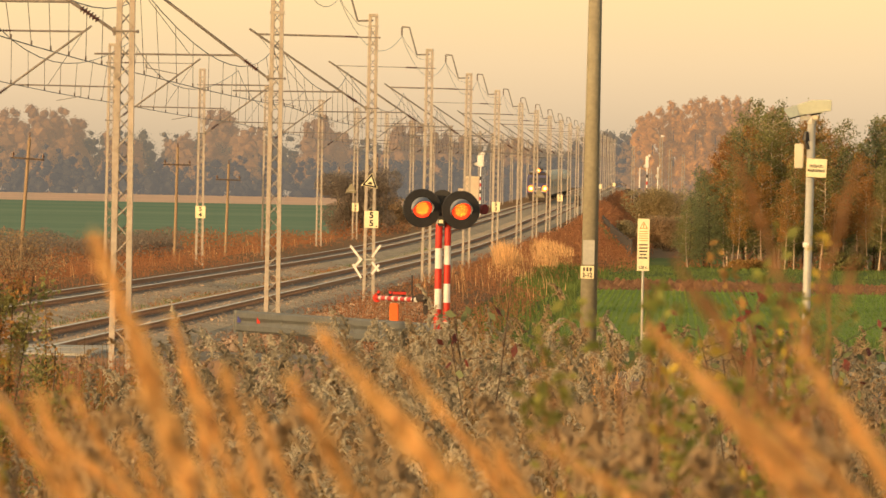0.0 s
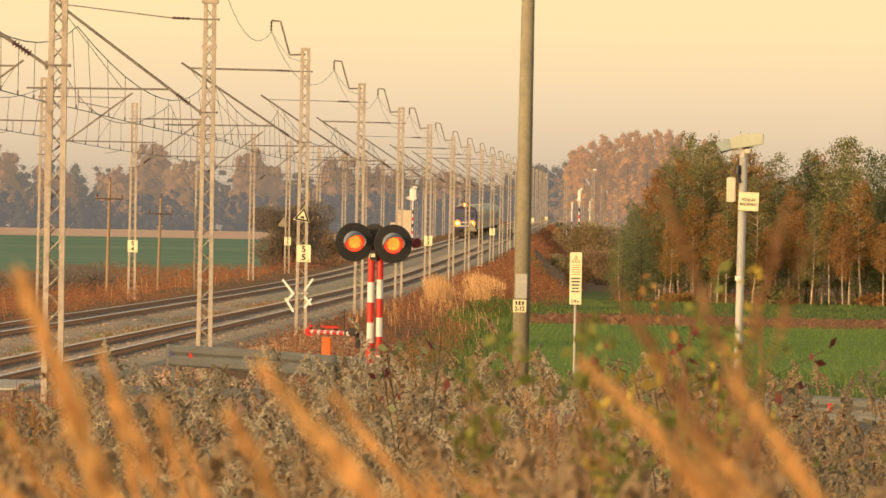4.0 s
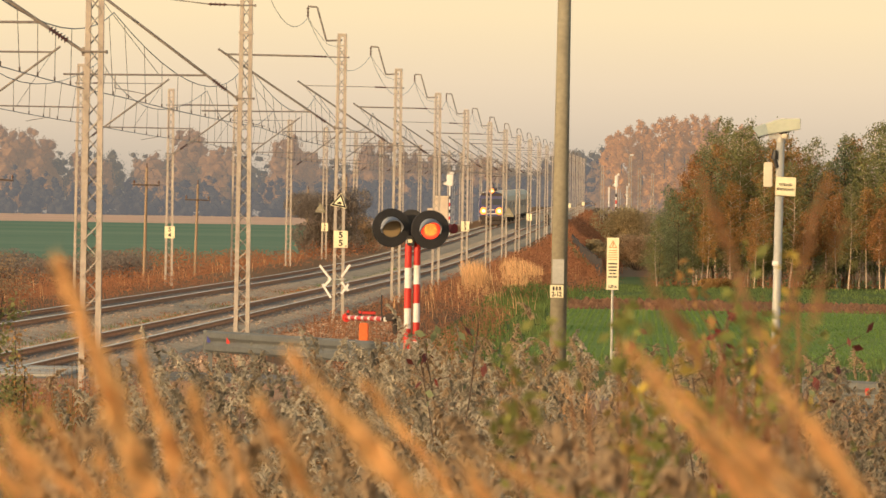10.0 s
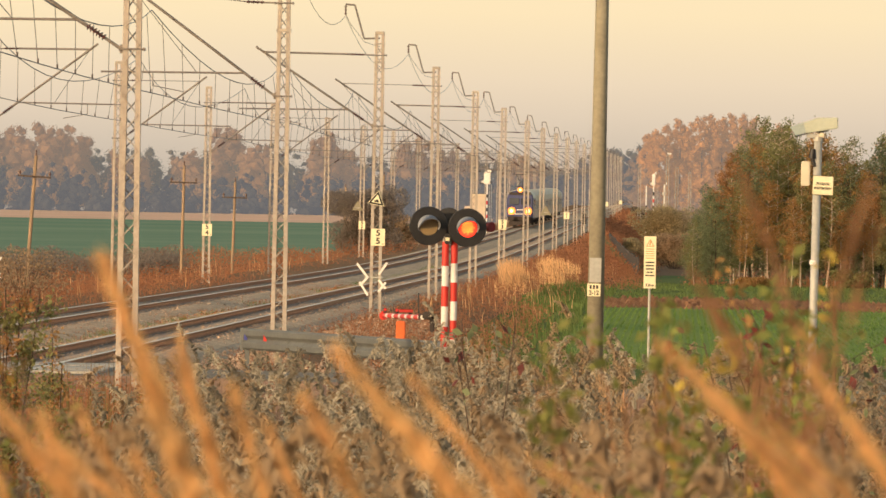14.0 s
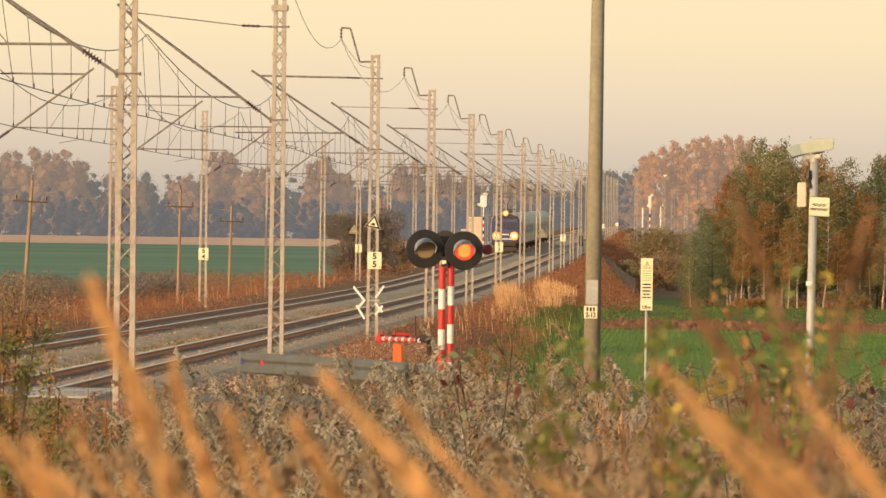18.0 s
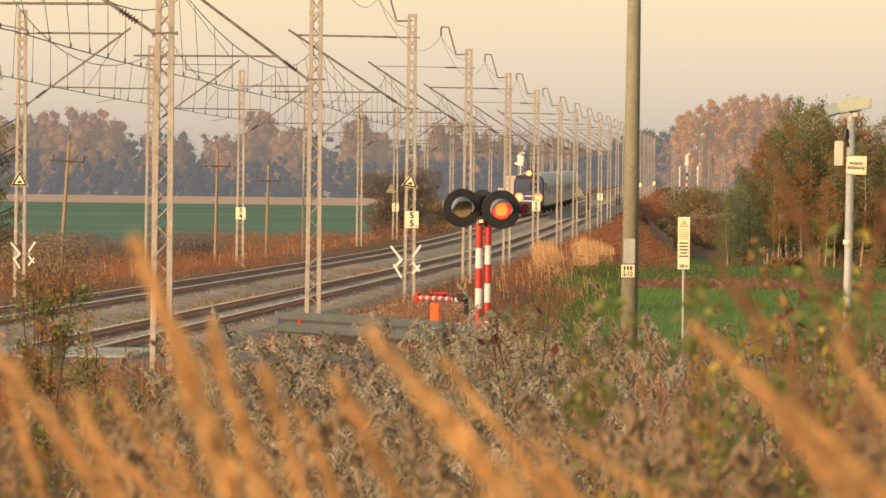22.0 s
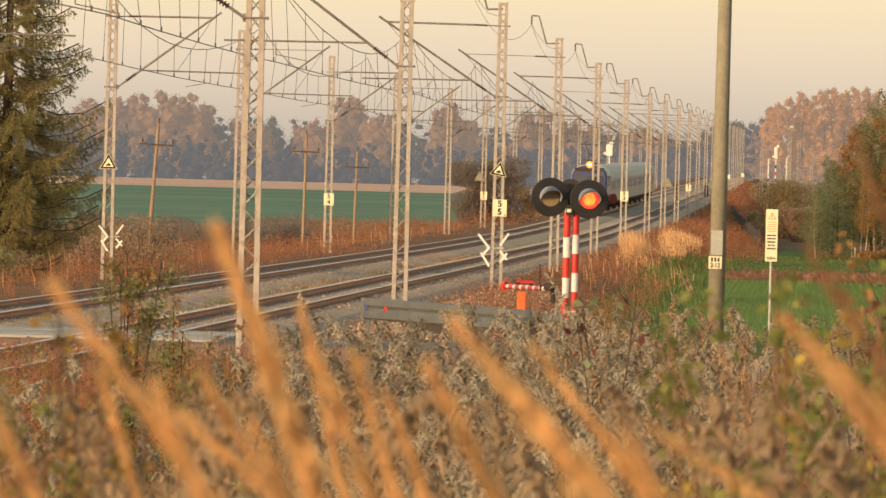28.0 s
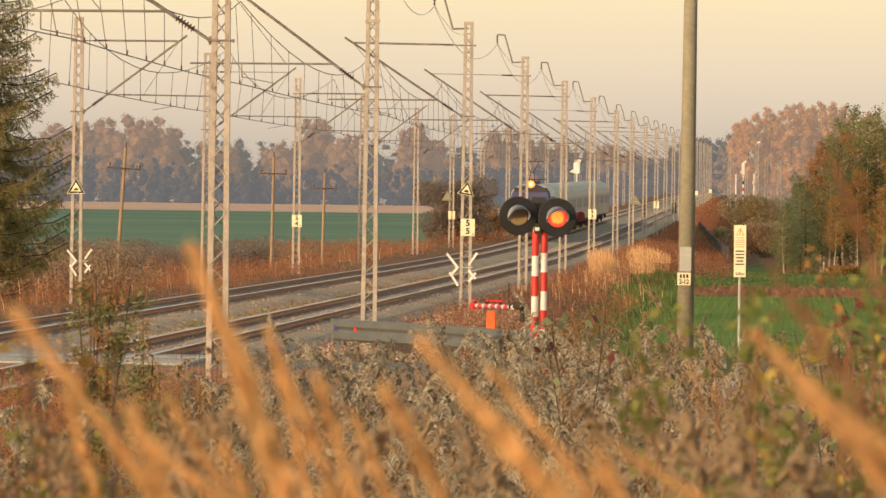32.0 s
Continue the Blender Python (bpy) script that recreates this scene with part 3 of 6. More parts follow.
def masts():
    kinds = {}
    for i, y in enumerate(STATIONS):
        for x, side in ((RIGHT_MAST, -1), (LEFT_MAST, 1)):
            variant = "tall" if (side < 0 and i == 1) else "thin" if i % 2 == 1 else "plain"
            m = pose(x, y, rail_z(y) * (1.0 if side < 0 else 0.9))
            if (side, variant) in kinds:
                copy_thing(kinds[side, variant], m)
            else:
                kinds[side, variant] = mast(side, variant)
                kinds[side, variant].matrix_world = m


def wires():
    """Span by span over each track: carrying wire, contact wire and droppers; a feeder on the right masts."""
    line = tube
    first = [95.0] + STATIONS
    for i, (y0, y1) in enumerate(zip(first, first[1:])):
        for mid, zig in ((RIGHT, 1), (LEFT, -1)):
            span = thing("overhead_line_span", "thin copper overhead wires with hanging droppers above the track", "overhead wire", "overhead line spans")
            sway = 0.22 * zig * (1 if i % 2 else -1)
            z0, z1 = rail_z(y0), rail_z(y1)
            sag = 1.15 * ((y1 - y0) / 66.0) ** 2
            steps = 12 if y0 < 700 else 6
            def high(f):
                return Vector((mid + sway * (1 - 2 * f) * 0.4 - (0.5 if mid == RIGHT else -0.4) * (1 - 4 * f * (1 - f)) * 0.6, y0 + (y1 - y0) * f, z0 + (z1 - z0) * f + 8.05 - sag * 4 * f * (1 - f)))
            def low(f):
                return Vector((mid + sway * (1 - 2 * f), y0 + (y1 - y0) * f, z0 + (z1 - z0) * f + 5.95 - 0.05 * 4 * f * (1 - f)))
            bm = bmesh.new()
            line(bm, [high(k / steps) for k in range(steps + 1)], 0.0135)
            part("carrying_wire", bm, WIRE, span)
            bm = bmesh.new()
            line(bm, [low(k / 4) for k in range(5)], 0.012)
            part("contact_wire", bm, WIRE, span)
            if y0 < 760:
                n = 10
                for k in range(n):
                    f = (k + 0.5) / n
                    bm = bmesh.new()
                    rod(bm, low(f), high(f), 0.0075, sides=4, caps=False)
                    rod(bm, low(f) + Vector((0, 0, 0.0)), low(f) + Vector((0, 0, 0.1)), 0.02, sides=5)
                    part("dropper", bm, WIRE, span)
    for y0, y1 in zip(STATIONS[1:], STATIONS[2:]):
        ob = thing("feeder_wire_span", "sagging bare feeder wire slung between mast tops", "wire", "feeder wire spans")
        bm = bmesh.new()
        pts = []
        for k in range(11):
            f = k / 10
            a = MAST_TOP + 0.5 if y0 > 220 else MAST_TOP + 1.1
            pts.append((RIGHT_MAST - (1.14 if y0 > 220 else 1.14 * f), y0 + (y1 - y0) * f, rail_z(y0) * (1 - f) + rail_z(y1) * f + a * (1 - f) + (MAST_TOP + 0.5) * f - 1.1 * 4 * f * (1 - f)))
        line(bm, pts, 0.010)
        part("wire", bm, WIRE, ob)


# ---- plates on the masts ----
def km_plate(x, y, z, digits, small="", size=(0.46, 0.56)):
    ob = thing("kilometre_plate", "white kilometre plate with black digits fixed on a mast", "sign", "kilometre plates", pose(x, y - 0.16, z))
    part("plate", made((box, (size[0], 0.012, size[1]), (0, 0, 0), None, 0.004)), PLATE, ob)
    part("clip", made((box, (0.3, 0.03, 0.05), (0, 0.02, 0))), GALV, ob)
    s = size[1]
    for k, ch in enumerate(digits):
        writing(ch, 0.50 * s, BLACK, ob, Matrix.Translation((-0.01 * 0, -0.009, s * (0.235 - 0.47 * k))) @ FACE, "digit", 1.05)
    if small:
        part("small_mark", made((box, (0.05, 0.004, 0.03), (0.17, -0.008, -0.22))), BLACK, ob)
    return ob


def whistle_triangle(x, y, z, size=0.52, turn=0.0):
    """Upright triangle, black with white rim, showing a small vehicle."""
    ob = thing("warning_triangle", "white triangular plate with black border and symbol on a mast", "sign", "warning triangles", pose(x, y - 0.17, z, 0, turn, 0))
    def tri(bm, r, yy, thick):
        v = [bm.verts.new((r * math.sin(a), yy + t, r * math.cos(a))) for t in (0, thick) for a in (0, radians(120), radians(240))]
        bm.faces.new(v[:3]), bm.faces.new(v[:2:-1])
        for k in range(3):
            bm.faces.new((v[k], v[k + 3], v[(k + 1) % 3 + 3], v[(k + 1) % 3]))
    for name, r, yy, mat in (("rim", size * 0.62, 0.0, PLATE), ("border", size * 0.565, -0.004, BLACK), ("field", size * 0.365, -0.008, PLATE)):
        bm = bmesh.new()
        tri(bm, r, yy, 0.006)
        part(name, bm, mat, ob)
    part("symbol", made((box, (0.15, 0.004, 0.05), (0, -0.011, -0.045)), (box, (0.08, 0.004, 0.04), (0.01, -0.011, -0.005))), BLACK, ob)
    return ob


def plain_triangle(x, y, z, size):
    """Pale back of a triangular plate facing away; haze and shade dull its colour."""
    ob = thing("sign_back", "pale plain back of a triangular plate on a mast", "sign", "sign backs", pose(x, y - 0.17, z))
    bm = bmesh.new()
    v = [bm.verts.new((size * 0.62 * math.sin(a), t, size * 0.62 * math.cos(a))) for t in (0, 0.008) for a in (0, radians(120), radians(240))]
    bm.faces.new(v[:3]), bm.faces.new(v[:2:-1])
    for k in range(3):
        bm.faces.new((v[k], v[k + 3], v[(k + 1) % 3 + 3], v[(k + 1) % 3]))
    part("plate", bm, CONCRETE, ob)
    part("clip", made((box, (0.3, 0.02, 0.04), (0, -0.012, -0.05))), GALV, ob)


def cross_sign(x, y, z, gap=0.0):
    """White slats of a double cross turned edgeways, one wing on each side of the mast."""
    ob = thing("crossing_cross", "white double cross-shaped sign mounted behind a lattice mast", "sign", "crossing signs", pose(x, y - 0.20, z))
    for k, (x0, z0, x1, z1) in enumerate(((-0.60, 0.51, -0.22, 0.04), (-0.22, 0.08, -0.48, -0.22), (-0.50, -0.10, -0.22, -0.55), (0.40, 0.55, 0.12, 0.14), (0.12, -0.02, 0.36, -0.32), (0.36, -0.10, 0.12, -0.42))):
        a, b = Vector((x0, 0, z0)), Vector((x1, 0, z1))
        turn = Euler((0, -math.atan2(z1 - z0, x1 - x0), 0)).to_matrix().to_4x4()
        part("arm", made((box, ((b - a).length, 0.012, 0.075), (0, 0.013 * k, 0), turn)), WHITE, ob).location = (a + b) / 2
    part("rail", made((box, (0.62, 0.02, 0.04), (-0.05, 0.08, 0.06))), GALV, ob)
    return ob


def plates():
    y = STATIONS[2]
    km_plate(RIGHT_MAST + 0.06, y, 2.30, "55", "m", (0.46, 0.56))
    whistle_triangle(RIGHT_MAST, y, 3.52, 0.52, 10)
    cross_sign(RIGHT_MAST - 0.02, y, 0.92)
    km_plate(RIGHT_MAST + 0.03, STATIONS[5], 2.64, "53", "m", (0.46, 0.56))
    km_plate(RIGHT_MAST + 0.03, STATIONS[9], 3.32, "51", "", (0.48, 0.58))
    km_plate(RIGHT_MAST + 0.03, STATIONS[15], 5.1, "", "", (0.48, 0.58))
    km_plate(RIGHT_MAST + 0.03, STATIONS[19], 5.9, "", "", (0.48, 0.58))
    km_plate(LEFT_MAST + 0.03, STATIONS[4], 2.18, "54", "m", (0.48, 0.58))
    km_plate(LEFT_MAST + 0.03, STATIONS[7], 2.33, "52", "", (0.48, 0.58))
    whistle_triangle(LEFT_MAST - 0.02, STATIONS[2], 3.42, 0.56)
    cross_sign(LEFT_MAST + 0.2, STATIONS[2], 0.98).scale = (0.8, 0.8, 0.8)
    plain_triangle(LEFT_MAST - 0.3, STATIONS[7], 3.6, 0.75)
    plain_triangle(RIGHT_MAST + 0.3, STATIONS[7], 3.5, 0.75)


# ---- level crossing equipment ----
LAMPS = []


def lamp_head(parent, x, z, y, turn):
    """Round black screen with a hooded lens; a plate of LEDs comes forward through the lens when it is lit."""
    head = part("screen", made((rod, (0, 0.02, 0), (0, 0, 0), 0.322, None, 40), (rod, (0, -0.012, 0), (0, 0, 0), 0.312, 0.322, 40)), BLACK, parent, "round black signal screen")
    head.matrix_local = pose(x, y, z, 0, 0, turn)
    part("housing", made((rod, (0, 0.02, 0), (0, 0.2, 0), 0.17, 0.12, 24)), BLACK, head)
    # hood: an open half tube that droops forward
    n, verts, faces = 32, [], []
    for r in (0.166, 0.182):
        for k in range(n + 1):
            a = radians(-22) + radians(232) * k / n
            up = max(0.0, math.sin(a) * 0.86 + 0.14) ** 0.6
            verts.append((r * math.cos(a), -0.012, r * math.sin(a)))
            verts.append((r * math.cos(a) * (1 - 0.06 * up), -0.03 - 0.27 * up, r * math.sin(a) * (1 - 0.05 * up) - 0.045 * up))
    o = 2 * (n + 1)
    for q in (0, o):
        faces += [(q + 2 * k, q + 2 * k + 2, q + 2 * k + 3, q + 2 * k + 1) for k in range(n)]
    faces += [(2 * k + 1, 2 * k + 3, o + 2 * k + 3, o + 2 * k + 1) for k in range(n)]
    link("hood", mesh("hood", verts, faces), HOOD, head, "grey sun hood", True)
    def dots(bm, depth, size, y, slot):
        for i in range(-5, 6):
            for j in range(-10, 11):
                px, pz = (i + 0.5 * (j % 2)) * 0.034, j * 0.017
                far = px * px + pz * pz
                if far < 0.148 ** 2:
                    before = set(bm.faces)
                    box(bm, (size, depth, size), (px, y, pz), Matrix.Rotation(radians(45), 4, "Y"))
                    for f in set(bm.faces) - before:
                        f.material_index = slot if far < 0.104 ** 2 else slot + 1
    bm = bmesh.new()
    rod(bm, (0, -0.02, 0), (0, -0.012, 0), 0.158, sides=32)
    dots(bm, 0.006, 0.0145, -0.021, 1)
    part("lens", bm, [LENS, LENSDOT, LENSDOT], head, "dull amber unlit lens")
    bm = bmesh.new()
    rod(bm, (0, 0, 0), (0, 0.004, 0), 0.156, sides=32)
    dots(bm, 0.006, 0.0132, -0.004, 1)
    leds = part("led_plate", bm, [LED, LEDCORE, LEDEDGE], head, "plate of amber-red glowing LEDs")
    leds.location = (0, 0.03, 0)
    LAMPS.append(leds)
    return head


def crossing_signal():
    y = 145.0
    base = ground_z(-3.8, y)
    ob = thing("crossing_signal", "twin-lamp level crossing signal on red and white striped posts", "signal", m=pose(-3.85, y, 0))
    for k, dx in enumerate((-0.058, 0.085)):
        bm = bmesh.new()
        post = part("post", made((rod, (dx, 0.06 * k, base - 0.3), (dx, 0.06 * k, 2.68), 0.052, None, 20)), GALV, ob)
        z, j = 2.59 + 0.045 * k, 0
        while z > base + 0.3:
            h = 0.335 - 0.02 * k
            if j == 0:
                h = 0.40
            part("red_band" if j % 2 == 0 else "white_band", made((rod, (dx, 0.06 * k, z - h), (dx, 0.06 * k, z), 0.0585, None, 20)), RED if j % 2 == 0 else WHITE, post, "red painted band" if j % 2 == 0 else "white painted band")
            z -= h
            j += 1
    lamp_head(ob, -0.345, 2.85, -0.10, 13)
    lamp_head(ob, 0.30, 2.83, -0.14, 11)
    part("bracket", made((rod, (-0.3, 0.05, 2.72), (0.28, 0.05, 2.72), 0.03), (box, (0.12, 0.1, 0.17), (-0.02, -0.02, 2.64), None, 0.01)), BLACK, ob)
    part("tag", made((box, (0.07, 0.008, 0.055), (-0.03, -0.08, 2.635))), PLATE, ob, "small white tag")
    # lamps that face the other way
    part("rear_screen", made((rod, (-0.02, 0.28, 2.95), (-0.02, 0.30, 2.95), 0.21, None, 36)), BLACK, ob, "round black screen seen from behind")
    part("rear_hood", made((rod, (0.63, 0.42, 2.85), (0.69, 0.36, 2.85), 0.075, 0.085, 20)), DARKRED, ob, "dull red rear lens")


def barrier():
    ob = thing("barrier", "lowered red and white crossing barrier with lanterns and dark drive", "barrier", m=pose(-5.45, 186.0, 0.0))
    # the beam runs towards the camera's left and lies nearly end-on
    tip, root = Vector((-1.02, 5.0, 0.83)), Vector((-0.02, 0.0, 0.86))
    n = 12
    for k in range(n):
        a, b = root.lerp(tip, (k + (0.28 if k % 2 == 0 and k else 0)) / n), root.lerp(tip, (k + 1 + (0.28 if k % 2 else 0)) / n)
        part("beam_stripe", made((rod, a, b, 0.052 + 0.002 * (k % 2), None, 12)), RED if k % 2 else WHITE, ob)
    part("tip_lamp", made((rod, tip + Vector((0, -0.06, 0)), tip + Vector((0, 0.05, 0)), 0.10, 0.09, 16)), RED, ob, "round red reflector at the tip")
    for f in (0.97, 0.66, 0.32):
        p = root.lerp(tip, f) + Vector((0, 0, 0.11))
        lamp = part("lantern", made((box, (0.075, 0.07, 0.12), p, None, 0.01)), BLACK, ob)
        part("lantern_glass", made((rod, p + Vector((0.0, -0.05, 0.02)), p + Vector((0, -0.03, 0.02)), 0.035)), RED, lamp)
    part("red_board", made((box, (0.30, 0.02, 0.07), (-0.42, 1.2, 0.98), None, 0.01)), RED, ob, "red reflective board")
    part("drive", made((box, (0.22, 0.30, 0.17), (0.08, 0.1, 0.9), None, 0.03), (rod, (-0.12, 0.1, 0.88), (0.22, 0.1, 0.88), 0.06), (box, (0.10, 0.2, 0.30), (0.17, 0.15, 0.70), None, 0.02)), DARK, ob, "dark green-grey drive unit")
    part("stand", made((box, (0.2, 0.24, 1.3), (0.12, 0.2, 0.2), None, 0.02)), ORANGE, ob, "orange painted stand").location = (-0.62, 0.3, -0.08)
    part("aerial", made((rod, (-0.12, 0.2, 0.95), (-0.125, 0.2, 1.38), 0.014)), BLACK, ob)


def guard_rail(name_label, pts, z0):
    ob = thing("guard_rail", name_label, "guard rail", "guard rails")
    prof = [(0.0, 0.0), (0.05, 0.03), (0.05, 0.10), (0.0, 0.145), (0.0, 0.165), (0.05, 0.21), (0.05, 0.28), (0.0, 0.31)]
    for a, b in zip(pts, pts[1:]):
        a, b = Vector(a), Vector(b)
        way = (b - a).normalized()
        side = way.cross(Vector((0, 0, 1))).normalized()
        if side.y > 0:
            side = -side
        n = len(prof)
        verts = [tuple(p + side * o + Vector((0, 0, (h - 0.31) * 1.5))) for p in (a, b) for o, h in prof]
        faces = [(i, i + 1, n + i + 1, n + i) for i in range(n - 1)]
        link("beam", mesh("beam", verts, faces), GUARD, ob, smooth=False)
        for f in (0.04, 0.5, 0.96):
            p = a.lerp(b, f)
            part("post", made((box, (0.10, 0.06, 1.0), (p.x, p.y + 0.06, p.z - 0.56))), GUARD, ob)
    a = Vector(pts[0])
    part("end_cap", made((rod, a + Vector((0, 0, -0.48)), a + Vector((0, 0, 0.01)), 0.07, None, 12)), GUARD, ob)
    for dx, mat in ((0.15, BLUE), (1.4, RED)):
        way = (Vector(pts[1]) - a).normalized()
        p = a + way * dx
        part("reflector", made((box, (0.07, 0.03, 0.13), (p.x, p.y - 0.09, p.z - 0.19))), mat, ob, "small red reflector" if mat is RED else "small blue reflector")
    return ob


def concrete_pole():
    ob = thing("concrete_pole", "tall tapered round concrete power pole with a number plate", "pole", m=pose(-1.47, 150.0, 0))
    base = ground_z(-1.47, 150.0)
    n = 9
    bm = bmesh.new()
    rod(bm, (0, 0, base - 0.5), (0.05, 0, 10.8), 0.158, 0.092, sides=28)
    part("shaft", bm, CONCRETE, ob, smooth=True)
    part("old_label", made((box, (0.2, 0.01, 0.42), (0, -0.140, 2.14), None, 0.003)), GALV, ob, "weathered grey paint patch")
    pl = part("number_plate", made((box, (0.23, 0.012, 0.215), (-0.02, -0.158, 1.80), None, 0.003)), PLATE, ob, "white plate with black characters")
    bm = bmesh.new()
    for k in (-1, 0, 1):
        box(bm, (0.034, 0.004, 0.066), (-0.02 + k * 0.056, -0.166, 1.85))
    part("bars", bm, BLACK, pl)
    writing("2-12", 0.11, BLACK, pl, Matrix.Translation((-0.02, -0.167, 1.75)) @ FACE, "lettering", 0.85)


def prism(side, half, bevel):
    """A closed outline in the upright plane, carried from -half to half in depth."""
    bm = bmesh.new()
    rows = [[bm.verts.new((x, y, z)) for x, z in side] for y in (-half, half)]
    bm.faces.new(rows[0]), bm.faces.new(rows[1][::-1])
    n = len(side)
    for i in range(n):
        bm.faces.new((rows[0][i], rows[1][i], rows[1][(i + 1) % n], rows[0][(i + 1) % n]))
    bmesh.ops.recalc_face_normals(bm, faces=bm.faces)
    bmesh.ops.bevel(bm, geom=list(bm.edges), offset=bevel, segments=2, affect="EDGES")
    return bm


def camera_pole():
    ob = thing("surveillance_pole", "grey steel post with a surveillance camera, junction box and notice", "surveillance post", m=pose(1.82, 120.0, 0))
    base = ground_z(1.82, 120.0)
    lean = 0.012
    part("post", made((rod, (-0.035, 0, base - 0.2), (0.02, 0, 4.18), 0.056, None, 20)), GALV, ob, smooth=True)
    part("collar", made((rod, (-0.012, 0, 2.44), (-0.011, 0, 2.50), 0.060, None, 20)), WHITE, ob)
    house = part("camera_housing", prism(((-0.155, 4.235), (0.287, 4.309), (0.287, 4.458), (0.012, 4.450), (-0.192, 4.378)), 0.09, 0.008), HOUSING, ob, "pale weatherproof camera housing with a raised lid")
    part("front_hood", prism(((-0.372, 4.318), (-0.284, 4.198), (-0.150, 4.240), (-0.187, 4.384)), 0.096, 0.006), SHADE, house, "blue-grey sunshade over the front")
    part("front_glass", prism(((-0.350, 4.298), (-0.297, 4.225), (-0.303, 4.221), (-0.356, 4.294)), 0.06, 0.001), GLASS, house)
    part("lower_lip", prism(((-0.276, 4.186), (-0.05, 4.252), (-0.05, 4.264), (-0.276, 4.200)), 0.05, 0.002), DARK, house)
    part("mount", made((box, (0.25, 0.1, 0.06), (-0.02, 0, 4.20), None, 0.012), (box, (0.06, 0.09, 0.07), (-0.11, 0, 4.215), None, 0.01), (rod, (0.02, 0, 4.13), (0.02, 0, 4.21), 0.062)), GALV, ob)
    part("hinge", made((box, (0.15, 0.08, 0.014), (0.07, 0, 4.262), Matrix.Rotation(radians(-8), 4, "Y")), (rod, (0.06, 0, 4.20), (0.06, 0, 4.27), 0.035)), DARK, ob)
    # galvanised clamp; the sun on it is put in as a cream colour
    part("clamp_box", made((box, (0.075, 0.06, 0.06), (0.068, -0.05, 4.215), None, 0.008)), LOCO_CREAM, ob, "small clamp in sunlit cream")
    part("cable_gland", made((rod, (-0.06, -0.05, 3.90), (-0.05, -0.06, 4.02), 0.05, 0.03), (rod, (-0.02, -0.05, 3.78), (-0.07, -0.05, 3.92), 0.025)), BLACK, ob)
    part("junction_box", made((box, (0.125, 0.12, 0.335), (-0.145, 0.0, 3.685), None, 0.012)), LOCO_CREAM, ob, "pale upright junction box")
    sign = part("notice", made((box, (0.285, 0.012, 0.262), (0, 0, 0), None, 0.006)), PLATE, ob, "white notice with two lines of black words")
    sign.matrix_local = pose(0.095, -0.075, 3.525, 0, 2.0, 0)
    writing("PRZEJAZD", 0.050, BLACK, sign, Matrix.Translation((0, -0.008, 0.022)) @ FACE, "words", 0.82, bold=0.02)
    writing("MONITOROWANY", 0.050, BLACK, sign, Matrix.Translation((0, -0.008, -0.04)) @ FACE, "words", 0.55, bold=0.018)


def height_sign():
    ob = thing("height_warning_sign", "tall narrow white warning plate on a thin grey post", "sign", m=pose(-0.72, 200.0, 0))
    base = ground_z(-0.72, 200)
    part("post", made((rod, (0.0, 0.02, base - 0.1), (0, 0.02, 2.64), 0.03)), GALV, ob)
    pl = part("plate", made((box, (0.275, 0.012, 1.19), (0, -0.025, 2.05), None, 0.004)), PLATE, ob)
    bm = bmesh.new()
    a = [(0.0, 2.57), (-0.085, 2.42), (0.085, 2.42)]
    for (x0, z0), (x1, z1) in zip(a, a[1:] + a[:1]):
        rod(bm, (x0, -0.034, z0), (x1, -0.034, z1), 0.008, sides=4)
    rod(bm, (0.01, -0.034, 2.53), (-0.01, -0.034, 2.44), 0.012, sides=4)
    part("bolt_symbol", bm, PRINT_ORANGE, pl, "orange lightning triangle")
    rng = random.Random(5)
    z = 2.355
    for k in range(5):
        part("small_print_bar", made((box, (rng.uniform(0.13, 0.21), 0.004, 0.018), (0, -0.033, z))), PRINT_ORANGE, pl, "orange line of small print")
        z -= 0.052
    z -= 0.045
    for k in range(5):
        w = rng.uniform(0.15, 0.22)
        n = rng.choice((1, 2, 2))
        for i in range(n):
            part("word_bar", made((box, (w / n - 0.014, 0.004, 0.030), (w * (i - (n - 1) / 2) / n, -0.033, z))), BLACK, pl)
        z -= 0.075
    writing("5,20 m", 0.085, BLACK, pl, Matrix.Translation((0, -0.034, 1.53)) @ FACE, "lettering", 0.8)


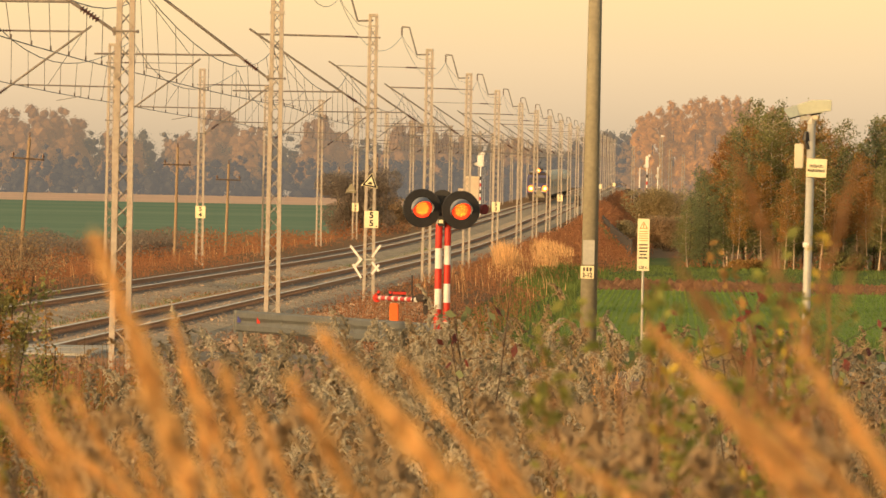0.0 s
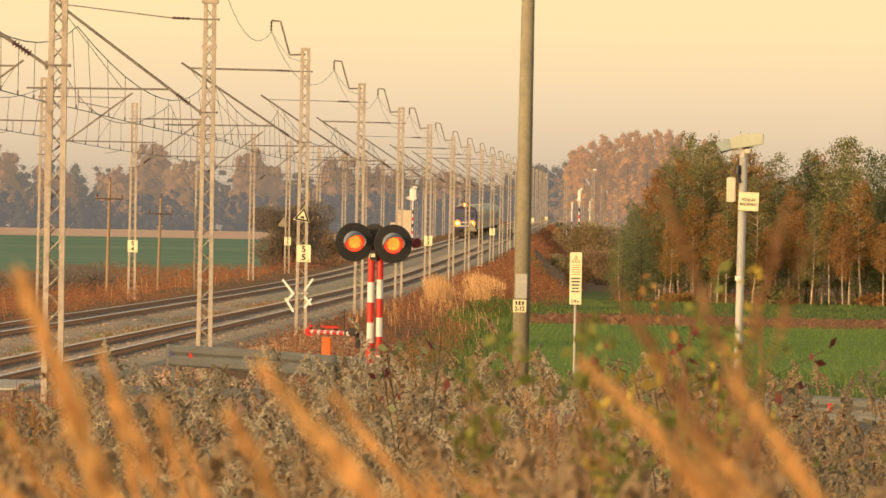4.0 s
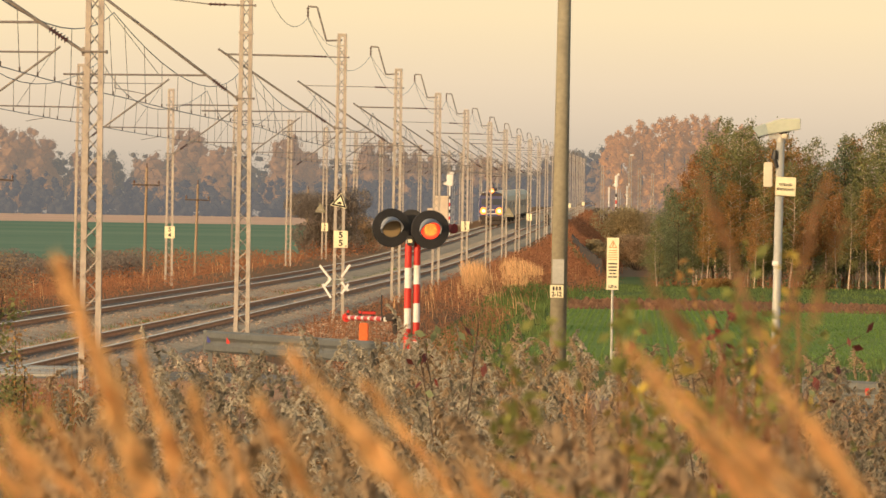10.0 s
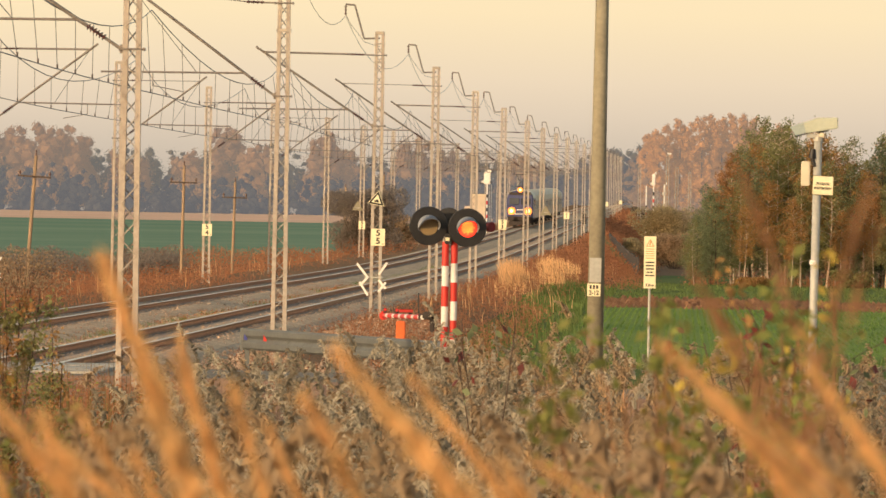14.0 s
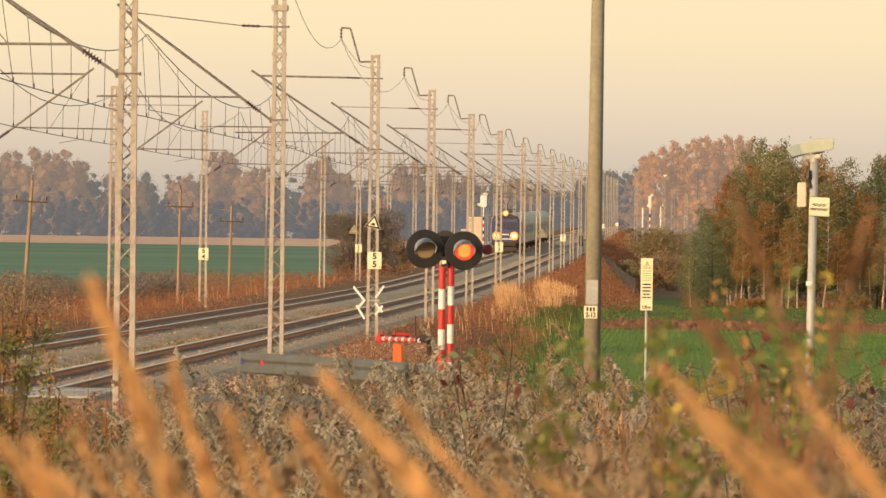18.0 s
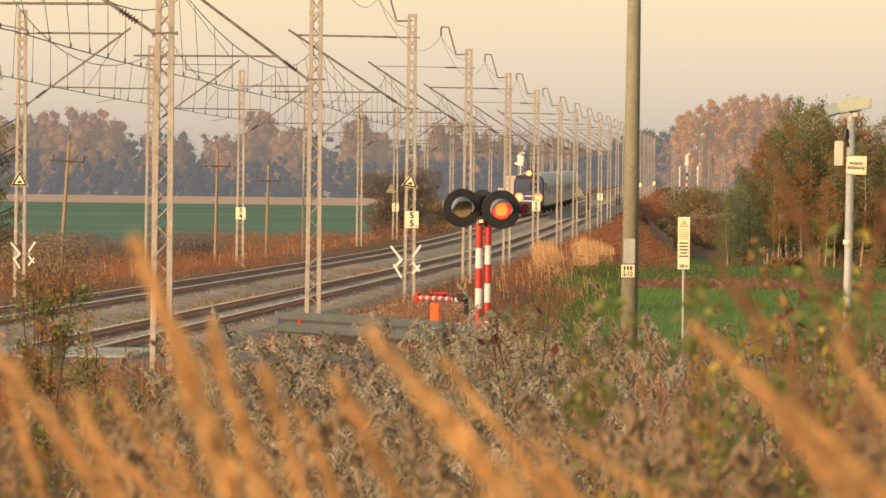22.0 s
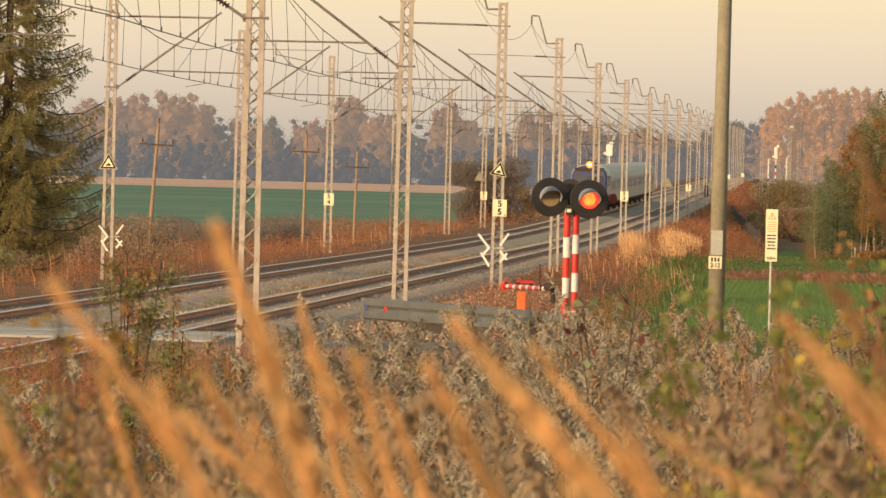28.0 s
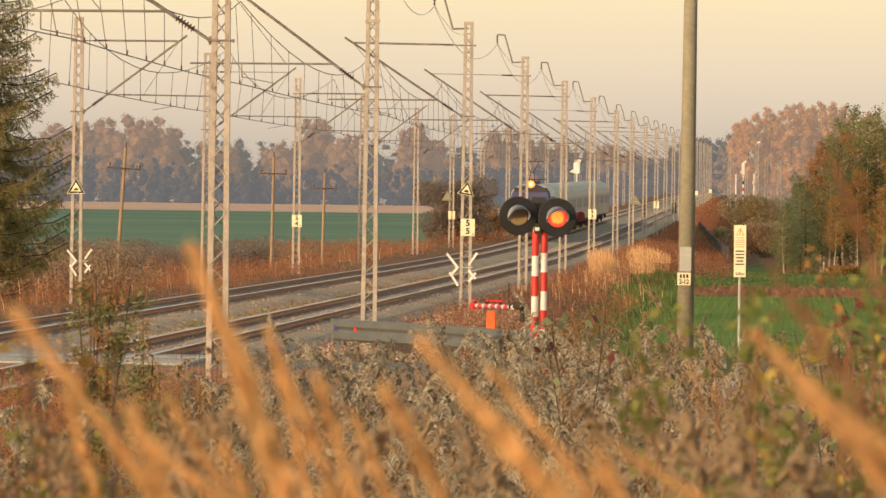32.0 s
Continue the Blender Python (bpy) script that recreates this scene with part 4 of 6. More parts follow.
# ---- small railway things farther off ----
def far_signals():
    for x, y, z0, top in ((-20.1, 900.0, rail_z(900) - 0.6, 7.9), (-3.0, 900.0, 0.2, 8.0), (-1.9, 905.0, 0.2, 7.0), (-3.75, 902.0, 0.2, 6.9)):
        ob = thing("railway_signal", "white-backed railway signal on a striped mast", "railway signal", "railway signals", pose(x, y, 0))
        part("mast", made((rod, (0, 0, z0), (0, 0, top - 0.3), 0.07)), WHITE, ob)
        zz, k = z0 + 1.2, 0
        while zz < top - 2.2:
            part("band", made((rod, (0, 0, zz), (0, 0, zz + 0.35), 0.078)), RED if k % 2 else BLACK, ob)
            zz += 0.7
            k += 1
        if y == 902.0:
            continue
        wide = 0.5 if x < -10 else 0.26 if y == 900.0 else 0.12
        part("head", made((box, (wide * 1.4, 0.3, 1.3), (0, -0.05, top - 0.8), None, 0.08), (box, (wide * 2.4, 0.2, 0.42), (-0.15, 0, top - 1.2), None, 0.1), (box, (wide, 0.3, 0.3), (0.2, -0.05, top - 0.1), None, 0.08)), WHITE, ob, "white rounded signal head")
        part("ladder", made((rod, (0.25, 0.1, z0), (0.25, 0.1, top - 1.4), 0.02), (rod, (0.45, 0.1, z0), (0.45, 0.1, top - 1.4), 0.02)), GALV, ob)
    ob = thing("stop_signal", "low dark railway signal showing a red light", "railway signal", "railway signals", pose(-23.6, 1010.0, 0))
    part("post", made((rod, (0, 0, 0.5), (0, 0, 4.7), 0.08)), GALV, ob)
    head = part("head", made((box, (0.55, 0.3, 1.3), (0, 0, 4.6), None, 0.1)), BLACK, ob)
    part("red_light", made((rod, (0, -0.17, 4.6), (0, -0.155, 4.6), 0.13)), REDSTOP, head)
    # equipment beside the nearer track
    x, y = -14.55, 996.0
    ob = thing("track_cabinet", "tall dark equipment cabinet between the tracks", "cabinet", m=pose(x, y, ground_z(x, y)))
    part("body", made((box, (0.4, 0.4, 2.3), (0, 0, 0.85), None, 0.03)), DARK, ob)
    part("lid", made((box, (0.48, 0.48, 0.08), (0, 0, 2.02), None, 0.02)), DARK, ob)
    x, y = -10.95, 974.0
    ob = thing("dark_signal", "unlit dark railway signal on a short post by the track", "railway signal", "railway signals", pose(x, y, ground_z(x, y)))
    part("post", made((rod, (0, 0, -0.3), (0, 0, 0.95), 0.07)), GALV, ob)
    part("head", made((box, (0.6, 0.3, 1.3), (0, 0, 1.5), None, 0.08)), DARK, ob, "dark upright signal head")
    # small plastered hut
    ob = thing("relay_hut", "small cream plastered railway hut with flat roof", "hut", m=pose(-22.2, 950.0, rail_z(950) - 0.7))
    part("wall", made((box, (1.5, 2.5, 4.7), (0.1, 0, 1.85), None, 0.02)), HUT, ob)
    part("annexe", made((box, (0.8, 1.6, 3.2), (-1.0, -0.6, 1.4), None, 0.02)), HUT, ob)
    part("roof", made((box, (1.7, 2.8, 0.15), (0.1, 0, 4.26), None, 0.03)), COACH_ROOF, ob)
    part("door", made((box, (0.6, 0.05, 1.6), (0.2, -1.26, 1.0))), DARK, ob)


def far_poles():
    """Slender double-legged masts of a branch line, far beyond the bank; two carry a small lamp."""
    for x, y, top, lit in ((-7.4, 1500.0, 12.6, False), (-2.3, 1300.0, 12.8, True), (-0.9, 1302.0, 11.0, False), (1.1, 1400.0, 10.8, False)):
        z = ground_z(x, y)
        ob = thing("far_mast", "distant pale slender double-legged line mast", "mast", "far line masts", pose(x, y, z))
        for s in (-1, 1):
            part("leg", made((rod, (s * 0.26, 0, -0.5), (s * 0.16, 0, top - z), 0.08, 0.06, 6)), MAST, ob)
        part("lacing", made((chain, [((0.24 if k % 2 else -0.24) * (1 - 0.03 * k), 0, 0.8 * k) for k in range(int((top - z) / 0.8))], 0.03, 5)), LACING, ob)
        part("cap", made((box, (0.5, 0.2, 0.15), (0, 0, top - z))), MAST, ob)
        if lit:
            part("lamp", made((box, (0.6, 0.3, 0.22), (0.2, -0.1, top - z + 0.2), None, 0.06)), WHITE, ob, "white lamp housing at the top")


def ditch_shade_strip():
    """Low dark strip added down the bank in place of the ditch's shaded side."""
    ob = thing("retaining_boards", "low dark strip standing in for the ditch's shaded side", "retaining wall")
    n = 34
    for k in range(n):
        f, g = k / n, (k + 1) / n
        (x0, y0), (x1, y1) = [(-7.4 + 4.4 * h ** 0.85, 905 - 285 * h) for h in (f, g)]
        z0, z1 = ground_z(x0, y0), ground_z(x1, y1)
        tall = 1.6 - 0.5 * abs(f - 0.5) + 0.12 * math.sin(7.3 * k) * math.cos(2.1 * k)
        bm = bmesh.new()
        v = [bm.verts.new((x + dx, y, z + h)) for x, y, z in ((x0, y0, z0), (x1, y1, z1)) for dx, h in ((0.0, -0.3), (0.0, tall), (-0.15, tall), (-0.15, -0.3))]
        for a in range(4):
            bm.faces.new((v[a], v[(a + 1) % 4], v[4 + (a + 1) % 4], v[4 + a]))
        bm.faces.new(v[3::-1]), bm.faces.new(v[4:])
        part("board", bm, DITCH_SHADE, ob)


def telegraph_pole(x, y, h, tilt):
    ob = thing("telegraph_pole", "leaning old wooden telegraph pole with a crossarm in the field", "pole", "telegraph poles", pose(x, y, ground_z(x, y), 0, tilt, 0))
    part("post", made((rod, (0, 0, -0.4), (0, 0, h), 0.10, 0.075, 10)), WOOD, ob)
    part("crossarm", made((box, (1.5, 0.09, 0.08), (0, -0.1, h - 0.95))), BARK, ob)
    for dx in (-0.68, 0.68):
        part("insulator", made((rod, (dx, -0.1, h - 0.9), (dx, -0.1, h - 0.68), 0.05, 0.04), (rod, (dx, -0.1, h - 0.82), (dx, -0.1, h - 0.76), 0.075)), PORCELAIN, ob)
    part("top_pin", made((rod, (0, 0, h), (0, 0, h + 0.25), 0.035)), PORCELAIN, ob)


# ---- train ----
def loft(sections, closed=True):
    """Faces between rows of points of equal length, with end caps."""
    n = len(sections[0])
    verts = [p for s in sections for p in s]
    faces = []
    for j in range(len(sections) - 1):
        for i in range(n if closed else n - 1):
            k = (i + 1) % n
            faces.append((j * n + i, j * n + k, (j + 1) * n + k, (j + 1) * n + i))
    faces.append(tuple(reversed(range(n))))
    faces.append(tuple((len(sections) - 1) * n + i for i in range(n)))
    return verts, faces


def outline(half, low, eave, top, y, lean=0.0):
    pts = [(-half, low), (-half, eave), (-half * 0.93, eave + (top - eave) * 0.45), (-half * 0.7, eave + (top - eave) * 0.8), (-half * 0.35, top), (half * 0.35, top),
           (half * 0.7, eave + (top - eave) * 0.8), (half * 0.93, eave + (top - eave) * 0.45), (half, eave), (half, low)]
    return [(x, y + lean * max(0.0, z - 2.2), z) for x, z in pts]


def bogie(parent, y):
    bm = bmesh.new()
    for s in (-1, 1):
        box(bm, (0.14, 3.4, 0.32), (s * 1.05, y, 0.72), None, 0.04)
        for dy in (-1.3, 1.3):
            box(bm, (0.18, 0.42, 0.4), (s * 1.1, y + dy, 0.6), None, 0.05)
    box(bm, (2.0, 0.5, 0.24), (0, y, 0.74), None, 0.04)
    ob = part("bogie", bm, DARK, parent, "dark bogie frame")
    for dy in (-1.3, 1.3):
        part("wheelset", made((rod, (-0.80, y + dy, 0.6), (-0.70, y + dy, 0.6), 0.6, None, 24), (rod, (0.70, y + dy, 0.6), (0.80, y + dy, 0.6), 0.6, None, 24), (rod, (-0.7, y + dy, 0.6), (0.7, y + dy, 0.6), 0.09)), DARK, ob)


def locomotive():
    """Front at y = 0, facing -y; rail head at z = 0."""
    ob = thing("locomotive", "dark blue electric locomotive with cream roof and lit headlights", "locomotive")
    secs = [outline(1.36, 1.05, 3.15, 3.95, 0.25, 0.22), outline(1.48, 1.05, 3.2, 4.05, 0.55, 0.16), outline(1.5, 1.05, 3.22, 4.1, 1.6), outline(1.5, 1.05, 3.22, 4.1, 14.2), outline(1.48, 1.05, 3.2, 4.05, 15.3), outline(1.36, 1.05, 3.15, 3.95, 15.7)]
    v, f = loft(secs)
    link("body", mesh("body", v, f), LOCO_BLUE, ob)
    part("front_panel", made((box, (2.55, 0.12, 1.05), (0, 0.2, 1.6), None, 0.05)), LOCO_BLUE, ob)
    # roof shell and side bands stand proud of the body
    for a, b, name, mat, lab in ((1.15, 14.6, "roof", LOCO_CREAM, "cream painted roof"),):
        s2 = []
        for y in (a, b):
            s2.append([(x * 1.012, y, z + 0.02) for x, _, z in outline(1.5, 3.2, 3.22, 4.1, y)])
        v, f = loft(s2)
        link(name, mesh(name, v, f), mat, ob, lab)
    for s in (-1, 1):
        part("cab_band", made((box, (0.02, 0.7, 2.0), (s * 1.508, 1.15, 2.1), None, 0.004)), WHITE, ob, "white cab stripe")
        part("red_band", made((box, (0.02, 0.4, 2.0), (s * 1.508, 1.75, 2.1), None, 0.004)), RED, ob, "narrow red cab stripe")
        part("side_panel", made((box, (0.02, 12.0, 1.25), (s * 1.508, 8.2, 1.75), None, 0.004)), COACH, ob, "pale lower side panel")
        for k in range(4):
            part("side_window", made((box, (0.02, 1.0, 0.55), (s * 1.51, 3.6 + 2.6 * k, 2.78), None, 0.004)), GLASS, ob)
        part("cab_door", made((box, (0.02, 0.6, 1.7), (s * 1.51, 2.35, 2.0), None, 0.004)), LOCO_BLUE, ob)
    for s in (-1, 1):
        m = pose(s * 0.64, 0.36, 2.86, -10, 0, s * 4)
        w = part("windscreen", made((box, (1.12, 0.06, 0.72), (0, 0, 0), None, 0.06)), WINDSCREEN, ob, "dull grey windscreen")
        w.matrix_local = m
    part("window_band", made((box, (2.66, 0.08, 0.94), (0, 0.42, 2.88), Euler((radians(-10), 0, 0)).to_matrix().to_4x4(), 0.05)), LOCO_BLUE, ob)
    part("roof_visor", made((box, (2.5, 0.5, 0.40), (0, 0.80, 3.68), None, 0.06)), DARK, ob)
    for x, z, r in ((-0.92, 1.78, 0.33), (0.92, 1.78, 0.33), (0, 4.14, 0.22)):
        y = 0.1 if z < 3 else 0.5
        h = part("lamp_housing", made((rod, (x, y + 0.2, z), (x, y - 0.02, z), r + 0.03, None, 20)), DARK, ob)
        part("headlight", made((rod, (x, y - 0.035, z), (x, y - 0.022, z), r * 0.55, None, 20)), HEADLIGHT, h, "glowing warm white headlight")
        # glowing disc added behind the lamp for its orange glare; not a lamp part
        part("glare_ring", made((rod, (x, y - 0.022, z), (x, y - 0.02, z), r * 1.3, None, 20)), HEADGLARE, h, "orange glowing disc added for headlight glare")
    part("number_bar", made((box, (0.7, 0.01, 0.11), (0, 0.132, 1.92))), WHITE, ob, "white bar of small characters")
    part("front_stripe", made((box, (2.5, 0.01, 0.1), (0, 0.132, 1.45))), WHITE, ob, "white front stripe")
    part("buffer_beam", made((box, (2.7, 0.3, 0.45), (0, 0.25, 0.95), None, 0.03)), DARK, ob)
    for s in (-1, 1):
        part("buffer", made((rod, (s * 0.875, 0.15, 1.02), (s * 0.875, -0.4, 1.02), 0.09), (rod, (s * 0.875, -0.4, 1.02), (s * 0.875, -0.46, 1.02), 0.24, None, 20)), DARK, ob)
    part("snow_plough", made((box, (2.4, 0.15, 0.45), (0, 0.1, 0.42), None, 0.02)), DARK, ob)
    part("underframe", made((box, (2.5, 14.5, 0.35), (0, 8.0, 0.95), None, 0.03)), DARK, ob)
    bogie(ob, 3.6)
    bogie(ob, 12.2)
    part("roof_gear", made((box, (0.9, 1.2, 0.25), (0, 7.8, 4.22), None, 0.05), (box, (0.5, 0.8, 0.3), (0.3, 5.6, 4.24), None, 0.05)), DARK, ob)
    for y in (2.8, 12.9):
        up = y > 5 
        bm = bmesh.new()
        hgt = 5.85 if not up else 4.5
        mid_z = (4.2 + hgt) / 2
        for x in (-0.12, 0.12):
            rod(bm, (x * 2, y, 4.2), (x, y + 1.1, mid_z), 0.035)
            rod(bm, (x, y + 1.1, mid_z), (x * 4, y + 0.2, hgt), 0.028)
        rod(bm, (-0.85, y + 0.2, hgt), (0.85, y + 0.2, hgt), 0.03)
        rod(bm, (-0.12, y + 1.1, mid_z), (0.12, y + 1.1, mid_z), 0.03)
        part("pantograph", bm, DARK, ob, "raised pantograph" if not up else "folded pantograph")
    return ob


def coach():
    """Leading end at y = 0."""
    ob = thing("railway_coach", "grey-green passenger coach with rounded grey roof", "railway coach", "coaches of the train")
    v, f = loft([outline(1.40, 0.95, 2.9, 4.0, 0.15), outline(1.45, 0.95, 2.95, 4.08, 0.5), outline(1.45, 0.95, 2.95, 4.08, 24.0), outline(1.40, 0.95, 2.9, 4.0, 24.35)])
    link("body", mesh("body", v, f), COACH, ob)
    s2 = [[(x * 1.012, y, z + 0.015) for x, _, z in outline(1.45, 2.94, 2.95, 4.08, y)] for y in (0.4, 24.1)]
    v, f = loft(s2)
    link("roof", mesh("roof", v, f), COACH_ROOF, ob, "grey rounded roof")
    for s in (-1, 1):
        for k in range(9):
            part("window", made((box, (0.02, 1.3, 0.75), (s * 1.455, 3.3 + 2.2 * k, 2.35), None, 0.004)), COACH_WINDOW, ob)
        for y in (1.3, 23.1):
            part("door", made((box, (0.02, 0.8, 1.9), (s * 1.456, y, 2.0), None, 0.004)), COACH_ROOF, ob)
    part("underframe", made((box, (2.4, 22.0, 0.3), (0, 12.2, 0.85)), (box, (1.8, 5.0, 0.5), (0, 12.2, 0.55))), DARK, ob)
    bogie(ob, 3.2)
    bogie(ob, 21.2)
    part("gangway", made((box, (0.9, 0.3, 2.0), (0, 0.05, 2.1), None, 0.05)), DARK, ob)
    return ob


TRAIN = []


def train():
    TRAIN.append((locomotive(), 0.0))
    first = coach()
    TRAIN.append((first, 16.4))
    for k in range(1, 9):
        TRAIN.append((copy_thing(first, pose(0, 0, 0)), 16.4 + 24.6 * k))


# ---- vegetation ----
def lump_shape():
    bm = bmesh.new()
    bmesh.ops.create_icosphere(bm, subdivisions=1, radius=1.0)
    v, f = np.array([tuple(p.co) for p in bm.verts]), [tuple(p.index for p in q.verts) for q in bm.faces]
    bm.free()
    return v, f


LUMP_V, LUMP_F = lump_shape()


class Heap:
    """Gathers many small blades and leaves into one mesh."""

    def __init__(self):
        self.v, self.f, self.n = [], [], 0

    def add(self, verts, faces):
        self.v.append(np.asarray(verts, float).reshape(-1, 3))
        self.f.extend([tuple(i + self.n for i in f) for f in faces])
        self.n += len(self.v[-1])

    def blades(self, rng, base, height, width, lean, bend=0.25):
        """Tapered blades: base (n,3), height, width and lean (n,) or numbers; lean as a (n,2) ground vector at the tip."""
        base = np.asarray(base, float)
        n = len(base)
        if not n:
            return
        turn = rng.uniform(0, np.pi, n)
        side = np.stack([np.cos(turn), np.sin(turn) * 0.5, np.zeros(n)], 1) * (np.broadcast_to(width, n)[:, None] / 2)
        h = np.broadcast_to(height, n)[:, None] * np.array([[0, 0, 1.0]])
        tip = np.zeros((n, 3))
        tip[:, :2] = np.broadcast_to(lean, (n, 2))
        mid = base + 0.55 * h + tip * bend
        top = base + h + tip
        v = np.stack([base - side, base + side, mid - side * 0.75, mid + side * 0.75, top], 1)
        self.v.append(v.reshape(-1, 3))
        for k in range(n):
            a = self.n + 5 * k
            self.f.append((a, a + 1, a + 3, a + 2))
            self.f.append((a + 2, a + 3, a + 4))
        self.n += 5 * n

    def leaves(self, rng, at, size, flat=0.0):
        """Leaf-like kites, turned at random."""
        at = np.asarray(at, float)
        n = len(at)
        if not n:
            return
        a = rng.normal(size=(n, 3))
        a[:, 2] *= 1 - flat
        a /= np.linalg.norm(a, axis=1)[:, None]
        b = np.cross(a, rng.normal(size=(n, 3)))
        b /= np.linalg.norm(b, axis=1)[:, None]
        s = np.broadcast_to(size, n)[:, None]
        v = np.stack([at - a * s, at + b * s * 0.55, at + a * s, at - b * s * 0.55], 1)
        self.v.append(v.reshape(-1, 3))
        self.f.extend([(self.n + 4 * k, self.n + 4 * k + 1, self.n + 4 * k + 2, self.n + 4 * k + 3) for k in range(n)])
        self.n += 4 * n

    def strands(self, at, way, width, rng):
        """Narrow kites that start at a point and run along a vector."""
        n = len(at)
        side = np.cross(way, rng.normal(size=(n, 3)))
        side *= (np.broadcast_to(width, n) / 2 / (np.linalg.norm(side, axis=1) + 1e-9))[:, None]
        v = np.stack([at, at + way * 0.45 + side, at + way, at + way * 0.45 - side], 1)
        self.v.append(v.reshape(-1, 3))
        self.f.extend([(self.n + 4 * k, self.n + 4 * k + 1, self.n + 4 * k + 2, self.n + 4 * k + 3) for k in range(n)])
        self.n += 4 * n

    def ribbons(self, rng, line, width):
        """Soft drooping ribbons: line (n, k, 3), widest before the middle, pointed at the end."""
        n, k = line.shape[:2]
        side = rng.normal(size=(n, 3))
        side[:, 1] *= 0.3
        side /= np.linalg.norm(side, axis=1)[:, None]
        w = np.broadcast_to(width, n)[:, None, None] * np.sin(np.linspace(0.5, 2.95, k))[None, :, None] / 2
        v = np.stack([line - side[:, None] * w, line + side[:, None] * w], 2)
        self.v.append(v.reshape(-1, 3))
        for i in range(n):
            a = self.n + 2 * k * i
            self.f.extend([(a + 2 * j, a + 2 * j + 1, a + 2 * j + 3, a + 2 * j + 2) for j in range(k - 1)])
        self.n += 2 * k * n

    def clump(self, rng, centre, radius, rough=0.16):
        """An uneven rounded mass of foliage."""
        v = LUMP_V * (1 + rng.normal(0, rough, (len(LUMP_V), 1))) * np.asarray(radius) + np.asarray(centre)
        self.add(v, LUMP_F)

    def done(self, name, mat, parent=None, label=""):
        return link(name, mesh(name, np.concatenate(self.v).tolist(), self.f), mat, parent, label)


def ball(rng, n, centre, radius):
    p = rng.normal(size=(n, 3))
    p /= np.linalg.norm(p, axis=1)[:, None]
    return np.asarray(centre) + p * (rng.uniform(0.35, 1.0, n) ** 0.5)[:, None] * np.asarray(radius)


def birch(seed, h, leaf, wide, low, count):
    """A slender birch: pale trunk, rising limbs that end in loose hanging clusters of small leaves; a pointed top."""
    rng = np.random.default_rng(seed)
    bm, heap = bmesh.new(), Heap()
    bend = rng.normal(0, 0.25, 2)
    at = lambda f: Vector((bend[0] * math.sin(f * 3), bend[1] * math.sin(f * 2.5), h * f))
    for k in range(8):
        rod(bm, at(k / 8 - (0.04 if k == 0 else 0)), at((k + 1) / 8), 0.0095 * h * (1 - k / 8.3), 0.0095 * h * (1 - (k + 1) / 8.3), sides=6, caps=False)
    limbs = 42
    for k in range(limbs):
        g = (k + rng.random()) / limbs
        f = low + (0.99 - low) * g
        a = 2.4 * k + rng.uniform(-0.5, 0.5)
        reach = wide * (0.16 + 1.0 * (1 - g) ** 0.75) * min(1.0, 0.5 + 2.5 * g) * rng.uniform(0.55, 1.15)
        p = at(f)
        q = p + Vector((math.cos(a) * reach, math.sin(a) * reach, reach * rng.uniform(0.25, 0.75)))
        rod(bm, p, q, 0.0026 * h, 0.001 * h, sides=4, caps=False)
        for t, share in ((0.45, 0.25), (0.75, 0.35), (1.0, 0.4)):
            c = np.array(p.lerp(q, t)) + rng.normal(0, 0.12, 3)
            r = (0.17 + 0.15 * reach) * rng.uniform(0.7, 1.35)
            n = int(count / limbs * share * (0.5 + 1.1 * (1 - g)))
            spot = c + rng.normal(0, 0.62 * r, (n, 3)) * np.array([1, 1, 0.95])
            spot[:, 2] -= 0.4 * r * rng.random(n) ** 2
            heap.leaves(rng, spot, rng.uniform(0.6, 1.25, n) * leaf)
    return bm, heap


def forest():
    """Birch wood on the far side of the field, its edge towards the track."""
    kinds = [(LEAF_ORANGE, "birch tree with thinning orange-brown autumn leaves", 9.0, 1.7, 0.34), (LEAF_GREEN, "birch tree with olive green leaves", 9.5, 2.2, 0.10), (LEAF_DARK, "dark green tree among the birches", 9.2, 2.5, 0.04),
             (LEAF_ORANGE, "slender birch with rust-coloured leaves", 8.0, 1.2, 0.40), (LEAF_GREEN, "birch tree turning from green to brown", 9.9, 1.9, 0.18)]
    rng = random.Random(11)
    protos = []
    for k, (mat, lab, h, wide, low) in enumerate(kinds):
        bm, heap = birch(20 + k, h, 0.078, wide, low, 5600 if k < 3 else 4200)
        ob = thing("birch_tree", lab, "tree", "birch wood", pose(4.6 + 2.1 * k, 563 + k, ground_z(4, 563)))
        part("trunk", bm, BIRCH if k != 2 else BARK, ob)
        heap.done("crown", mat, ob)
        protos.append(ob)
    for row, y in enumerate((552, 556, 560, 566, 574, 580)):
        x = 0.5 + row * 0.35 + rng.uniform(0, 0.7)
        while x < 33:
            k = rng.choice((0, 0, 3, 3, 4, 0) if row < 2 else (0, 1, 2, 4, 2, 1))
            edge = min(1.02, 0.5 + x * 0.13)
            s = edge * rng.uniform(0.78, 1.1) * (1.0 if row > 1 else 0.66 + 0.14 * row)
            k = 2 if row > 0 and x < 2.6 else k
            ob = copy_thing(protos[k], pose(x, y + rng.uniform(-1.5, 1.5), ground_z(x, y), 0, 0, rng.uniform(0, 360)))
            ob.scale = (s, s, s)
            x += rng.uniform(1.25, 2.2) * (1.5 if row == 0 else 1.0)


